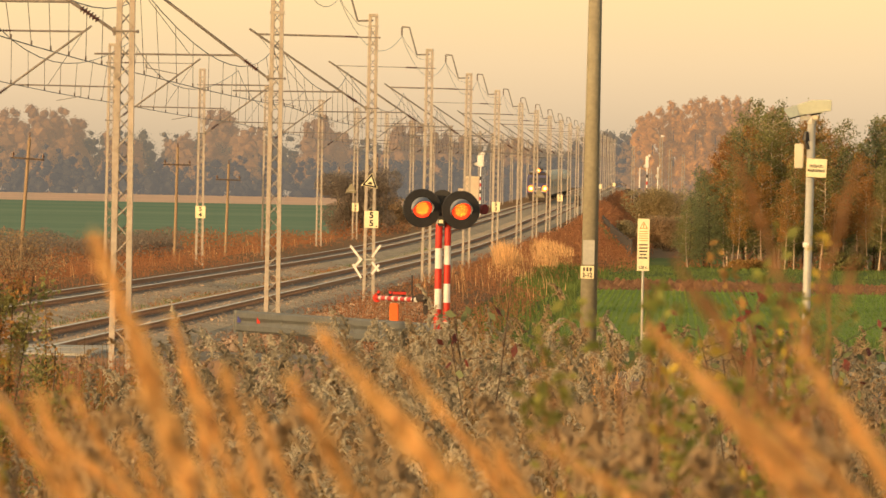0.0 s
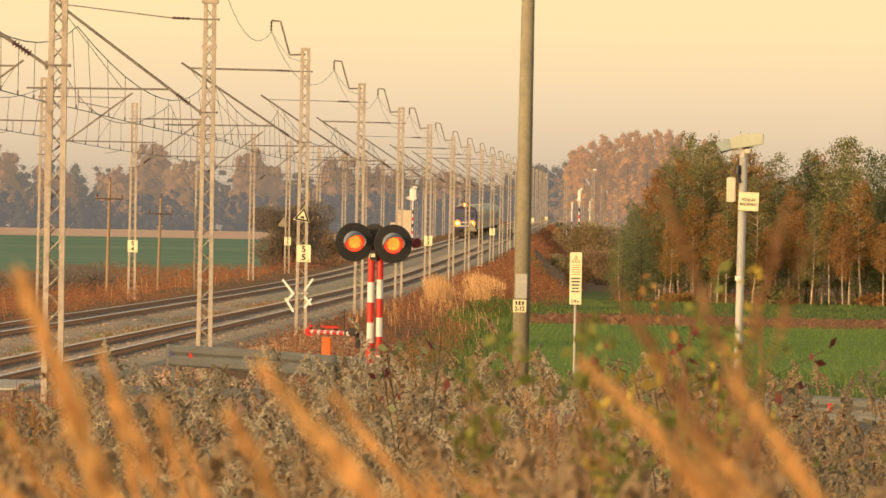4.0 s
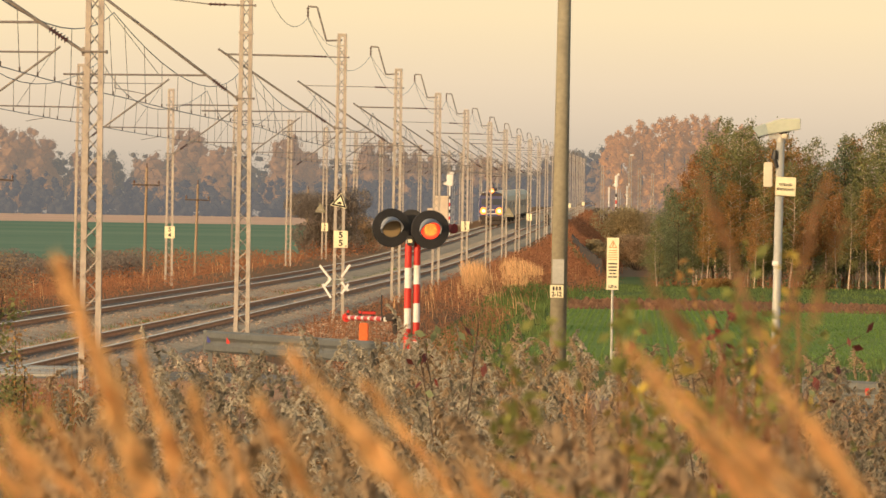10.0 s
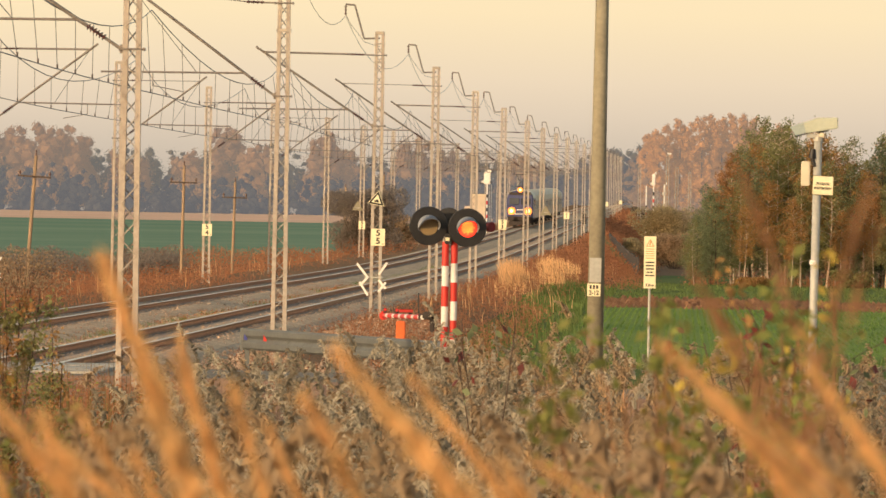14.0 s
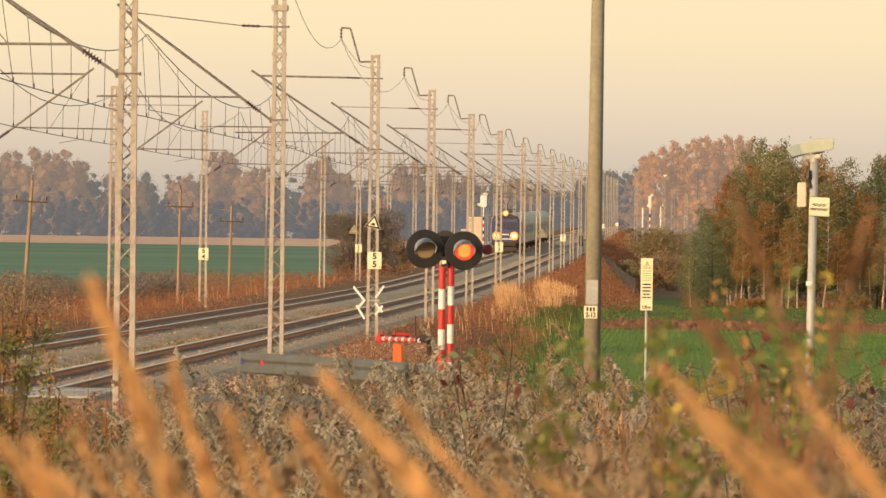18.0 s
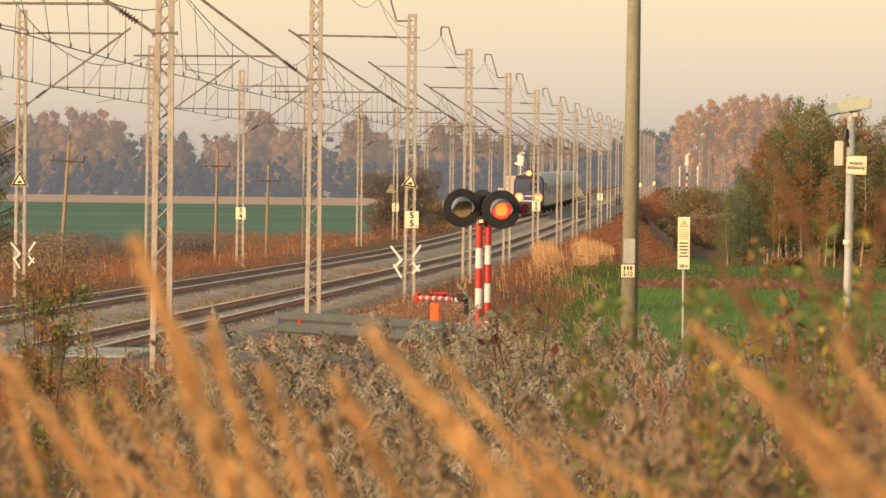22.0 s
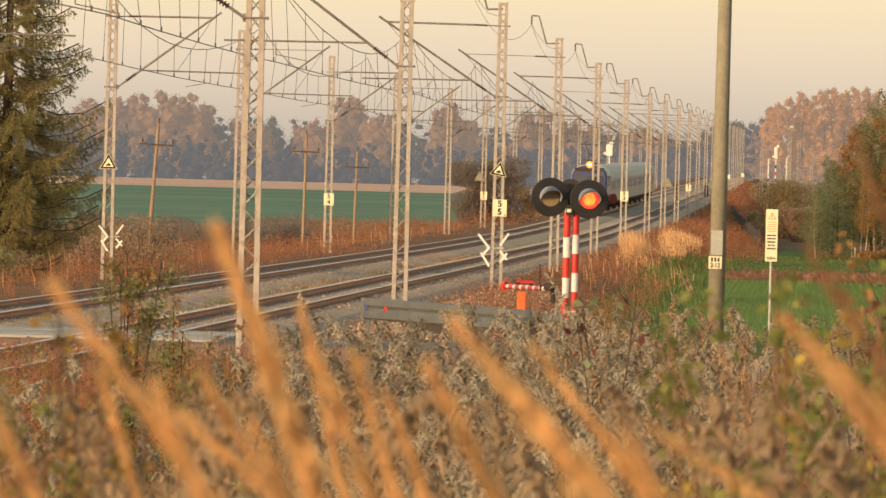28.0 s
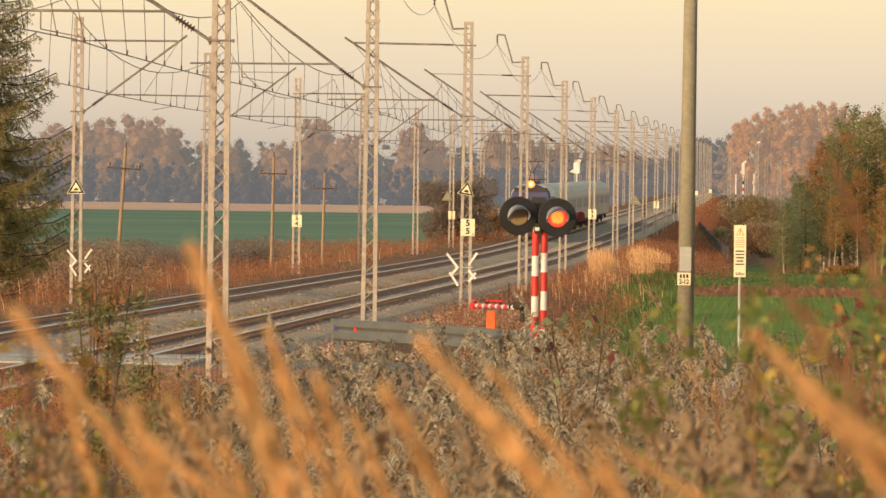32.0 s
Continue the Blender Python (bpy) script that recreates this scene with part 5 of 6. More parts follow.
def poplars():
    rng = np.random.default_rng(3)
    for x, y, s in ((-8.0, 2110, 0.66), (-5.8, 2090, 0.82), (-3.4, 2115, 0.93), (-0.8, 2095, 0.97), (1.8, 2105, 0.95), (4.4, 2090, 0.99), (6.8, 2112, 1.0), (9.2, 2100, 0.98), (11.6, 2108, 1.01), (14.0, 2092, 0.99), (16.2, 2110, 0.97), (18.4, 2120, 0.9), (20.5, 2130, 0.78), (23.5, 2160, 0.93), (26.0, 2165, 0.9), (0.5, 2135, 0.93), (8.0, 2140, 0.97), (13.0, 2138, 0.96)):
        ob = thing("poplar_tree", "distant broad orange poplar with haze glow in its leaves", "tree", "far poplars", pose(x, y, ground_z(x, y)))
        h = 30.0 * s
        # trunk takes the haze-glow foliage material too
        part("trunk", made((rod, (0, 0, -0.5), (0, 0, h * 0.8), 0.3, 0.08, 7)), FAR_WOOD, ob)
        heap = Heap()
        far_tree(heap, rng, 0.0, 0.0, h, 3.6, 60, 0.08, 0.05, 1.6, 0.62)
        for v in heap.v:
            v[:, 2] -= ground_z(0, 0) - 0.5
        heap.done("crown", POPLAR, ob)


def far_tree(heap, rng, x, y, h, wide, clumps, low, point, thick=1.0, lump=1.0):
    """Crown of leafy masses round a hidden stem, each a small dark heart in a cloud of leaves; point: how far it narrows upwards."""
    z = ground_z(x, y) - 0.5
    for c in range(clumps):
        f = low + (0.98 - low) * (c + rng.random()) / clumps
        room = wide * (math.sin(math.pi * min(1.0, 0.15 + 0.80 * (f - low) / (1 - low))) ** 0.6 * (1 - point) + point * (1.06 - f))
        r = room * rng.uniform(0.42, 0.62) * lump + 0.3
        a, d = rng.uniform(0, 2 * np.pi), room * (1.0 - 0.38 * lump) * rng.random() ** 0.5
        at = np.array((x + d * math.cos(a), y + d * math.sin(a), z + h * f - 0.5 * r))
        heap.clump(rng, at, (r * 0.72, r * 0.72, r * 0.66), 0.2)
        n = int((22 + 14 * r * r) * thick)
        p = rng.normal(size=(n, 3))
        p /= np.linalg.norm(p, axis=1)[:, None]
        heap.leaves(rng, at + p * r * rng.normal(0.86, 0.24, n)[:, None], rng.uniform(0.15, 0.33, n))


def far_woods():
    """Hazy woodland along the skyline: pines in front, mixed wood behind them, taller brown groves here and there."""
    rng = np.random.default_rng(8)
    deg = math.pi / 180
    pine, wood, brown = Heap(), Heap(), Heap()
    for k in range(150):
        a = -8.6 + 8.6 * k / 150 + rng.normal(0, 0.03)
        y = 2330 + rng.uniform(0, 40)
        far_tree(pine, rng, a * deg * y, y, 11.5 + 3.0 * noise.noise((k * 0.06, 3, 0)) + rng.normal(0, 0.7), 3.6, 8, 0.02, 0.4)
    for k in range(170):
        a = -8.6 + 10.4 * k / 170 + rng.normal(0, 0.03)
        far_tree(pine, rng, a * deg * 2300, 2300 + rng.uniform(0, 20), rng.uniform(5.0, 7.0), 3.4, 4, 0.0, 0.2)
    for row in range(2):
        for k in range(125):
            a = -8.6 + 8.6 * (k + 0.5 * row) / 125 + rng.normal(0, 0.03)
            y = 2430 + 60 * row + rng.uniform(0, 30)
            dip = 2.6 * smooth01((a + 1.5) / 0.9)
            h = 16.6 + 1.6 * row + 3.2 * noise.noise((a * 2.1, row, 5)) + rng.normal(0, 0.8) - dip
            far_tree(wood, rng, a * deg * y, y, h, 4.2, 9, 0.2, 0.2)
    # angle, spread, height, number of each grove
    for a0, w, h, n in ((-6.2, 0.5, 24, 12), (-4.66, 0.12, 22.5, 6), (-4.40, 0.14, 24, 8), (-4.12, 0.12, 26, 8), (-3.96, 0.06, 23, 4), (-3.62, 0.1, 17.5, 4), (-3.25, 0.07, 18, 3), (-2.98, 0.07, 24.5, 6), (-2.8, 0.07, 20, 4), (-2.36, 0.06, 25, 4), (-2.2, 0.06, 21, 3), (-1.78, 0.08, 23, 5), (-1.5, 0.1, 19, 5), (-1.05, 0.1, 18, 4), (0.62, 0.05, 23.5, 3), (0.9, 0.08, 21, 4), (1.5, 0.3, 20, 8)):
        for k in range(n):
            y = 2405 + rng.uniform(0, 60)
            a = a0 + w * (2 * (k + rng.random()) / n - 1)
            far_tree(brown, rng, a * deg * y, y, h * rng.uniform(0.86, 1.04), 5.2, 18, 0.15, 0.1)
    for r in range(2):
        for k in range(66):
            x, y = -62 + 2.6 * k + rng.uniform(-2, 2), 1900 + 40 * r
            far_tree(pine if x < -12 else brown, rng, x, y, 9.5 + 2.0 * rng.random(), 2.8, 6, 0.02, 0.3)
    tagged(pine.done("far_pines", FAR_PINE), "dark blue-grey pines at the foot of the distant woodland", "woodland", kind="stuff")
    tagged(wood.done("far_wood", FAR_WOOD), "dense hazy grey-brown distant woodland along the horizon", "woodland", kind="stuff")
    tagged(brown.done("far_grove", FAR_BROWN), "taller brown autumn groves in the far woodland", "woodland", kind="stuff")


def spruce():
    """Tall spruce beyond the left track: whorls of sagging branches hung with twigs, ragged at the outline."""
    rng = np.random.default_rng(31)
    h = 15.5
    ob = thing("spruce_tree", "tall olive-brown spruce with ragged sagging branches beside the track", "tree", m=pose(-27.4, 300.0, ground_z(-27.4, 300.0)))
    bm = bmesh.new()
    rod(bm, (0, 0, -0.3), (0, 0, h), 0.26, 0.03, sides=9)
    heap = Heap()
    branches = 190
    for k in range(branches):
        f = 0.05 + 0.93 * (k + rng.random()) / branches
        a = 2.4 * k + rng.uniform(-0.4, 0.4)
        reach = 5.3 * (1 - f) * rng.uniform(0.62, 1.08) * min(1.0, 0.30 + f / 0.46) + 0.2
        out = np.array([math.cos(a), math.sin(a), 0.0])
        across = np.array([-out[1], out[0], 0.0])
        sag = rng.uniform(0.10, 0.30)
        line = lambda t: np.array([0, 0, h * f]) + out * (reach * t)[:, None] + np.array([0, 0, 1.0]) * (reach * (-sag * np.sin(t * 2.2) + 0.16 * t ** 3))[:, None]
        pts = line(np.linspace(0, 1, 5))
        tube(bm, [tuple(p) for p in pts], 0.022, 4)
        twigs = int(13 * reach) + 5
        for j in range(twigs):
            t = 0.15 + 0.85 * (j + rng.random()) / twigs
            side = 1 if j % 2 else -1
            long = (0.30 + 0.20 * reach * (1 - t)) * rng.uniform(0.7, 1.2)
            root = line(np.array([t]))[0]
            way = out * 0.45 + across * side * rng.uniform(0.3, 0.8) + np.array([0, 0, -rng.uniform(0.25, 0.9)])
            n = int(16 * long / 0.3)
            u = rng.random(n)
            at = root + way * (long * u)[:, None] + np.array([0, 0, -0.18]) * (long * u * u)[:, None] + rng.normal(0, 0.028, (n, 3))
            go = (way * 0.10)[None] + rng.normal(0, 0.045, (n, 3))
            heap.strands(at, go, rng.uniform(0.026, 0.046, n), rng)
    part("trunk", bm, BARK, ob)
    heap.done("needles", NEEDLE, ob)


def bush(x, y, w, h, mat, name, label, n=900, leaf=0.09, seed=1, z=None):
    rng = np.random.default_rng(seed)
    ob = thing(name, label, "bush", m=pose(x, y, ground_z(x, y) if z is None else z))
    heap, bm = Heap(), bmesh.new()
    for k in range(24):
        a = rng.uniform(0, 2 * np.pi)
        q = Vector((math.cos(a) * w * rng.uniform(0.1, 0.42), math.sin(a) * w * rng.uniform(0.1, 0.42), h * rng.uniform(0.08, 0.84) ** 0.9))
        rod(bm, (q.x * 0.15, q.y * 0.15, -0.2), q, 0.025 * h / 3, 0.008, sides=5, caps=False)
        heap.leaves(rng, ball(rng, n // 24, q, (w * 0.22, w * 0.22, h * 0.2)), rng.uniform(0.6, 1.3, n // 24) * leaf)
    tagged(part("twigs", bm, BARK, ob), kind="stuff")
    heap.done("foliage", mat, ob)
    return ob


def scatter(rng, n, x0, x1, y0, y1, power=1.0):
    y = y0 + (y1 - y0) * rng.random(n) ** power
    x = rng.uniform(x0, x1, n)
    return np.array([(a, b, ground_z(a, b)) for a, b in zip(x, y)])


def grasses():
    rng = np.random.default_rng(77)
    for name, mat, label, spec in (
            ("rusty_grass", GRASS_RUST, "tall rust-orange dry grass on the railway bank", ((38000, -46, -21.4, 205, 820, 1.5, 0.72, 0.024), (26000, -9.5, -5.2, 215, 700, 1.4, 0.45, 0.024), (18000, -8.6, -2.0, 480, 1150, 1.0, 0.7, 0.06), (16000, -9.4, -3.0, 640, 980, 1.0, 0.45, 0.07), (12000, -10.0, -2.5, 960, 1550, 1.0, 0.8, 0.1), (3200, -9.6, -4.6, 178, 300, 1.0, 0.4, 0.02), (3000, -12, -4, 136, 158, 1.0, 0.3, 0.014), (7000, -19.5, -8.5, 130, 157, 1.0, 0.62, 0.014), (3500, -16.4, -14.7, 180, 420, 1.4, 0.16, 0.02), (2500, -9.8, -4.2, 172, 186, 1.0, 0.5, 0.016), (4500, 0.5, 36, 548, 575, 1.0, 0.7, 0.05), (14000, -29, -20.9, 198, 430, 1.2, 0.5, 0.022), (2500, -10.7, -9.8, 200, 700, 1.2, 0.25, 0.025))),
            ("pale_grass", GRASS_PALE, "pale straw-coloured grass tufts on the bank", ((1500, -8.8, -7.7, 422, 448, 1.0, 1.15, 0.04), (1700, -8.5, -6.2, 512, 548, 1.0, 1.0, 0.05), (700, -7.6, -6.5, 468, 492, 1.0, 0.9, 0.04), (500, -8.7, -6.8, 385, 520, 1.0, 0.6, 0.035), (600, -9.6, -4.6, 300, 700, 1.2, 0.7, 0.03), (900, -44, -22.6, 215, 600, 1.4, 0.9, 0.03), (700, -2.4, -0.9, 139, 146, 1.0, 1.25, 0.02))),
            ("green_grass", GRASS_GREEN, "short green grass along field and verge", ((9000, -5.5, 12, 178, 260, 1.0, 0.22, 0.04), (17000, -4.2, 28, 450, 560, 1.0, 0.15, 0.05), (3000, -6.6, -3.6, 255, 520, 1.0, 0.3, 0.05), (6000, -7.3, -4.4, 365, 505, 1.0, 0.24, 0.05), (6500, -16.4, -14.7, 180, 600, 1.3, 0.17, 0.022)))):
        heap = Heap()
        for n, x0, x1, y0, y1, power, h, w in spec:
            p = scatter(rng, n, x0, x1, y0, y1, power)
            tuft = np.array([noise.noise((a[0] * 0.5, a[1] * 0.12, 1.0)) for a in p])
            keep = rng.random(n) < 0.55 + tuft
            if name == "rusty_grass":
                keep &= ~((p[:, 0] > -7.0) & (p[:, 1] > 365) & (p[:, 1] < 505) & (rng.random(n) < 0.85))
            p, tuft = p[keep], tuft[keep]
            if name == "rusty_grass":
                half = rng.random(len(p)) < 0.5
                q, swell = np.concatenate([p, p, p[half]]), np.concatenate([tuft, tuft, tuft[half]])
                q = q + np.stack([rng.normal(-0.08, 0.3, len(q)), rng.normal(0, 0.3, len(q)), h * rng.uniform(0.0, 1.1, len(q)) * (0.7 + 1.5 * np.clip(swell + 0.1, -0.2, 0.6))], 1)
                heap.leaves(rng, q, q[:, 1] / 15500 * rng.uniform(0.9, 2.4, len(q)))
                thin = rng.random(len(p)) < 0.09
                p, tuft = p[thin], tuft[thin]
            heap.blades(rng, p, h * (0.75 + 0.9 * np.clip(tuft + 0.15, -0.2, 0.6)) * rng.uniform(0.7, 1.25, len(p)), w, rng.normal(0, 0.16 * h, (len(p), 2)) + np.array([-0.1 * h, 0]))
        if name == "green_grass":
            # dark blades added along the ditch to draw the shade on its slope
            f = rng.random(7000)
            y = 655 + 255 * f
            x = -2.6 - 5.2 * f ** 0.8 + rng.normal(0, 0.25, 7000)
            p = np.array([(a, b, ground_z(a, b)) for a, b in zip(x, y)])
            dark = Heap()
            dark.blades(rng, p, rng.uniform(0.2, 0.75, 7000), 0.07, rng.normal(0, 0.12, (7000, 2)))
            tagged(dark.done("ditch_weeds", LEAF_DARK), "dark green blades standing in for shade along the ditch", "weeds", kind="stuff")
        tagged(heap.done(name, mat), label, "grass", kind="stuff")


TASSEL = np.array([(1, 0, 0.2), (0, 1, 0), (-1, 0, -0.2), (0, -1, 0)])
TASSEL_F = [(4 * r + q, 4 * r + (q + 1) % 4, 4 * r + 4 + (q + 1) % 4, 4 * r + 4 + q) for r in range(3) for q in range(4)]


def seed_plant(heaps, rng, p, h, lean, big=1.0):
    """One dried seed plant: stem, withered leaves, and a nodding plume of soft drooping side branches."""
    stems, leafs, fluffs = heaps
    fluff = fluffs[1] if p[1] < 48 else fluffs[int(rng.choice((0, 0, 1, 2, 2) if p[0] < -0.018 * p[1] else (0, 1, 1, 1, 2) if p[0] < 0.018 * p[1] else (1, 1, 2, 2, 2)))]
    foot = np.array(p)
    up = np.array([lean[0], lean[1], h])
    stems.blades(rng, foot[None], h, 0.014, np.array([lean]))
    n = 9
    at = foot + rng.uniform(0.25, 0.85, n)[:, None] * up + rng.normal(0, 0.012, (n, 3))
    leafs.strands(at, np.stack([rng.normal(0, 0.04, n), rng.normal(0, 0.03, n), -rng.uniform(0.03, 0.12, n)], 1), rng.uniform(0.012, 0.022, n), rng)
    tall, wide = rng.uniform(0.26, 0.50) * big, rng.uniform(0.06, 0.115) * big
    nod = rng.choice((-1, -1, 1)) * rng.uniform(0.02, 0.20) * big
    # drooping tassels, each a soft uneven spindle, with loose fluff round them
    for m, fine in ((11, False), (26, True)):
        f = ((np.arange(m) + rng.random(m)) / m) ** 0.85
        a = rng.uniform(0, 2 * np.pi, m)
        reach = wide * (1.12 - f) * rng.uniform(0.55, 1.15, m) + 0.025
        root = foot + up + np.stack([nod * f ** 2, 0 * f, (f - 0.72) * tall - 0.35 * abs(nod) * f ** 3], 1)
        t = np.linspace(0, 1, 4)[None, :, None]
        side = np.stack([np.cos(a) + 0.6 * np.sign(nod) * f, np.sin(a), 0 * a], 1)[:, None]
        rise = reach[:, None, None] * (np.sin(t * 2.6) * 0.7 - 0.2 * t * t) * np.array([0, 0, 1.0])
        line = root[:, None] + side * reach[:, None, None] * t + rise + rng.normal(0, 0.005 * big, (m, 4, 3))
        if fine:
            fluff.ribbons(rng, line, rng.uniform(0.010, 0.020, m) * big)
            continue
        for q in range(m):
            girth = rng.uniform(0.014, 0.024) * big * np.array([0.6, 1.0, 0.9, 0.25])
            fluff.add(line[q][:, None] + TASSEL[None] * (girth[:, None, None] * rng.uniform(0.65, 1.3, (4, 4, 1))), TASSEL_F)


def reeds():
    rng = np.random.default_rng(5)
    heaps = Heap(), Heap(), (Heap(), Heap(), Heap())
    count = 0
    while count < 1750:
        y = 50 + 87 * rng.random() ** 0.85
        x = rng.uniform(-0.104, 0.066) * y
        if x < -0.064 * y and rng.random() < 0.72 or x < -7.4 and y > 96:
            continue
        if y > 108 and (x < -6.2 + 1.6 * rng.random() or x > 0.8 + 2 * rng.random()) and rng.random() < 0.4:
            continue
        z = ground_z(x, y)
        clump = noise.noise((x * 0.5, y * 0.17, 7)) + 0.5 * noise.noise((x * 1.5, y * 0.5, 2))
        h = 1.96 + 0.36 * clump + rng.normal(0, 0.2) - 0.22 * smooth01((x - 0.2) / 2.5) - 0.2 * smooth01((-4.5 - x) / 2.0)
        if -0.05 < x / y < -0.0305 and y > 85:
            h -= 0.08
        if x / y > 0.035 and y > 95:
            h -= 0.18
        seed_plant(heaps, rng, (x, y, z), h, (rng.normal(-0.06, 0.09), rng.normal(0, 0.08)), 1.0 if y < 80 else 1.18)
        count += 1
    # scattered nearer plants, soft and large
    for k in range(75):
        y = rng.uniform(17, 48)
        x = rng.uniform(-0.092, 0.055) * y
        seed_plant(heaps, rng, (x, y, ground_z(x, y)), 3.0 - y * rng.uniform(0.024, 0.034) - ground_z(x, y), (rng.normal(-0.06, 0.08), 0.0), 0.75 if y < 30 else 0.9)
    # a thicker clump before the crossing signal
    for k in range(150):
        y = rng.uniform(100, 141)
        x = -0.0266 * y + rng.normal(0, 0.4)
        seed_plant(heaps, rng, (x, y, ground_z(x, y)), rng.uniform(1.65, 2.0), (rng.normal(-0.06, 0.08), 0.0))
    n = 6000
    y = 50 + 87 * rng.random(n) ** 0.85
    x = rng.uniform(-0.104, 0.066, n) * y
    p = np.array([(a, b, ground_z(a, b)) for a, b in zip(x, y) if not (a < -0.07 * b)])
    heaps[1].blades(rng, p, rng.uniform(0.9, 1.75, len(p)), 0.018, rng.normal(0, 0.13, (len(p), 2)))
    tagged(heaps[0].done("weed_stems", REED_STEM), "thin dry brown stems in a dense stand of weeds", "weeds", kind="stuff")
    for heap, mat, word in zip(heaps[2], (REED_PLUME, REED_TAN, REED_DULL), ("grey-beige", "tan", "dull grey")):
        tagged(heap.done("goldenrod_seed_heads", mat), "fluffy " + word + " seed heads of dried goldenrod", "weeds", kind="stuff")
    tagged(heaps[1].done("goldenrod_leaves", REED_LEAF), "withered brown and olive leaves in the weeds", "weeds", kind="stuff")
    # low rust-brown and green weeds towards the crossing
    for name, mat, n, label in (("rusty_weeds", GRASS_RUST, 13000, "low rust-brown weeds beside the crossing"), ("green_weeds", PLANT_GREEN, 6000, "low green weeds beside the crossing")):
        heap = Heap()
        y = rng.uniform(52, 156, n)
        x = rng.uniform(-0.108, -0.058, n) * y
        keep = np.array([noise.noise((a * 0.7, b * 0.12, 3 if mat is PLANT_GREEN else 9)) > (0.04 if mat is PLANT_GREEN else -0.25) for a, b in zip(x, y)])
        p = np.array([(a, b, ground_z(a, b)) for a, b in zip(x[keep], y[keep])])
        tall = rng.uniform(0.45, 1.35, len(p)) * (1.5 - p[:, 1] / 150)
        heap.blades(rng, p, tall, 0.012, rng.normal(0, 0.12, (len(p), 2)))
        for k in range(4):
            q = p + np.stack([rng.normal(0, 0.07, len(p)), rng.normal(0, 0.07, len(p)), tall * rng.uniform(0.15, 1.0, len(p))], 1)
            heap.leaves(rng, q, rng.uniform(0.018, 0.045, len(p)))
        tagged(heap.done(name, mat), label, "weeds", kind="stuff")


def field_texture():
    """Seedling rows on the near field and clods on the ploughed strip."""
    rng = np.random.default_rng(90)
    n = 26000
    p = scatter(rng, n, -4.2, 27, 250, 412, 0.9)
    p[:, 0] = np.round(p[:, 0] / 0.25) * 0.25 + rng.normal(0, 0.03, n)
    heap = Heap()
    heap.blades(rng, p, rng.uniform(0.05, 0.14, n), 0.035, rng.normal(0, 0.03, (n, 2)))
    tagged(heap.done("crop_seedlings", CROP), "rows of short bright green seedlings in the field", "crop", kind="stuff")
    heap = Heap()
    q = scatter(rng, 4200, -4.2, 30, 405, 450)
    s = rng.uniform(0.04, 0.17, 4200) * np.where(q[:, 0] < 4, 1.5, 1.0)
    for a, r in zip(q, s):
        c = np.array([(1, 0, 0), (-0.5, 0.87, 0), (-0.5, -0.87, 0), (0.1, 0.1, 0.9)]) * r + rng.normal(0, 0.2 * r, (4, 3)) + a
        heap.add(c, [(0, 1, 3), (1, 2, 3), (2, 0, 3)])
    tagged(heap.done("soil_clods", SOIL), "rough brown clods of ploughed soil", "soil", kind="stuff")


NEAR = []


def near_stalk(x, y, tip_z, length, lean, fat, seed, mat=None):
    """A golden grass plume close to the camera: bent stalk and a long feathery head."""
    rng = np.random.default_rng(seed)
    mat = mat or NEAR_GOLD
    base_z = ground_z(x, y)
    h = tip_z - base_z
    ob = thing("grass_plume", "golden feathery grass plume close by, bent by wind" if mat is NEAR_GOLD else "dry rust-brown seed stalk close by", "grass", "near grass plumes", pose(x, y, base_z))
    heap, stem = Heap(), Heap()
    curve = lambda f: np.array([lean * (f ** 2.2), 0.02 * math.sin(seed + 3 * f), h * f])
    steps = 10
    for k in range(steps):
        a, b = curve(k / steps), curve((k + 1) / steps)
        r = (0.003 if y > 5 else 0.0014) * (1 - 0.6 * k / steps)
        stem.add([a + (-r, 0, 0), a + (r * 0.5, -r, 0), a + (r * 0.5, r, 0), b + (-r, 0, 0), b + (r * 0.5, -r, 0), b + (r * 0.5, r, 0)], [(0, 1, 4, 3), (1, 2, 5, 4), (2, 0, 3, 5)])
    start = 1 - length / max(h, 0.3)
    n = int((210 if mat is NEAR_GOLD else 42) * length / 0.25)
    f = start + (1 - start) * rng.random(n)
    u = (f - start) / (1 - start)
    spread = 1.05 * fat * (np.clip(1.04 - u, 0, 1) ** 0.75 * np.clip(u * 5 + 0.2, 0, 1))
    at = np.array([curve(k) for k in f]) + rng.normal(0, 0.5, (n, 3)) * spread[:, None] * np.array([1, 1, 0.6])
    d = np.array([curve(min(1.0, k + 0.02)) - curve(k) for k in f])
    d /= np.linalg.norm(d, axis=1)[:, None]
    d += rng.normal(0, 0.22, (n, 3))
    s = rng.uniform(0.009, 0.018, n)[:, None] * (1.0 if y > 5 else 0.45)
    side = np.cross(d, rng.normal(size=(n, 3)))
    side /= np.linalg.norm(side, axis=1)[:, None] + 1e-9
    v = np.stack([at - d * s, at + side * s * 0.28, at + d * s * 1.3, at - side * s * 0.28], 1).reshape(-1, 3)
    heap.add(v, [(4 * k, 4 * k + 1, 4 * k + 2, 4 * k + 3) for k in range(n)])
    stem.done("stalk", REED_STEM, ob)
    heap.done("plume", mat, ob)
    NEAR.append((ob, x, y, base_z, seed))
    return ob


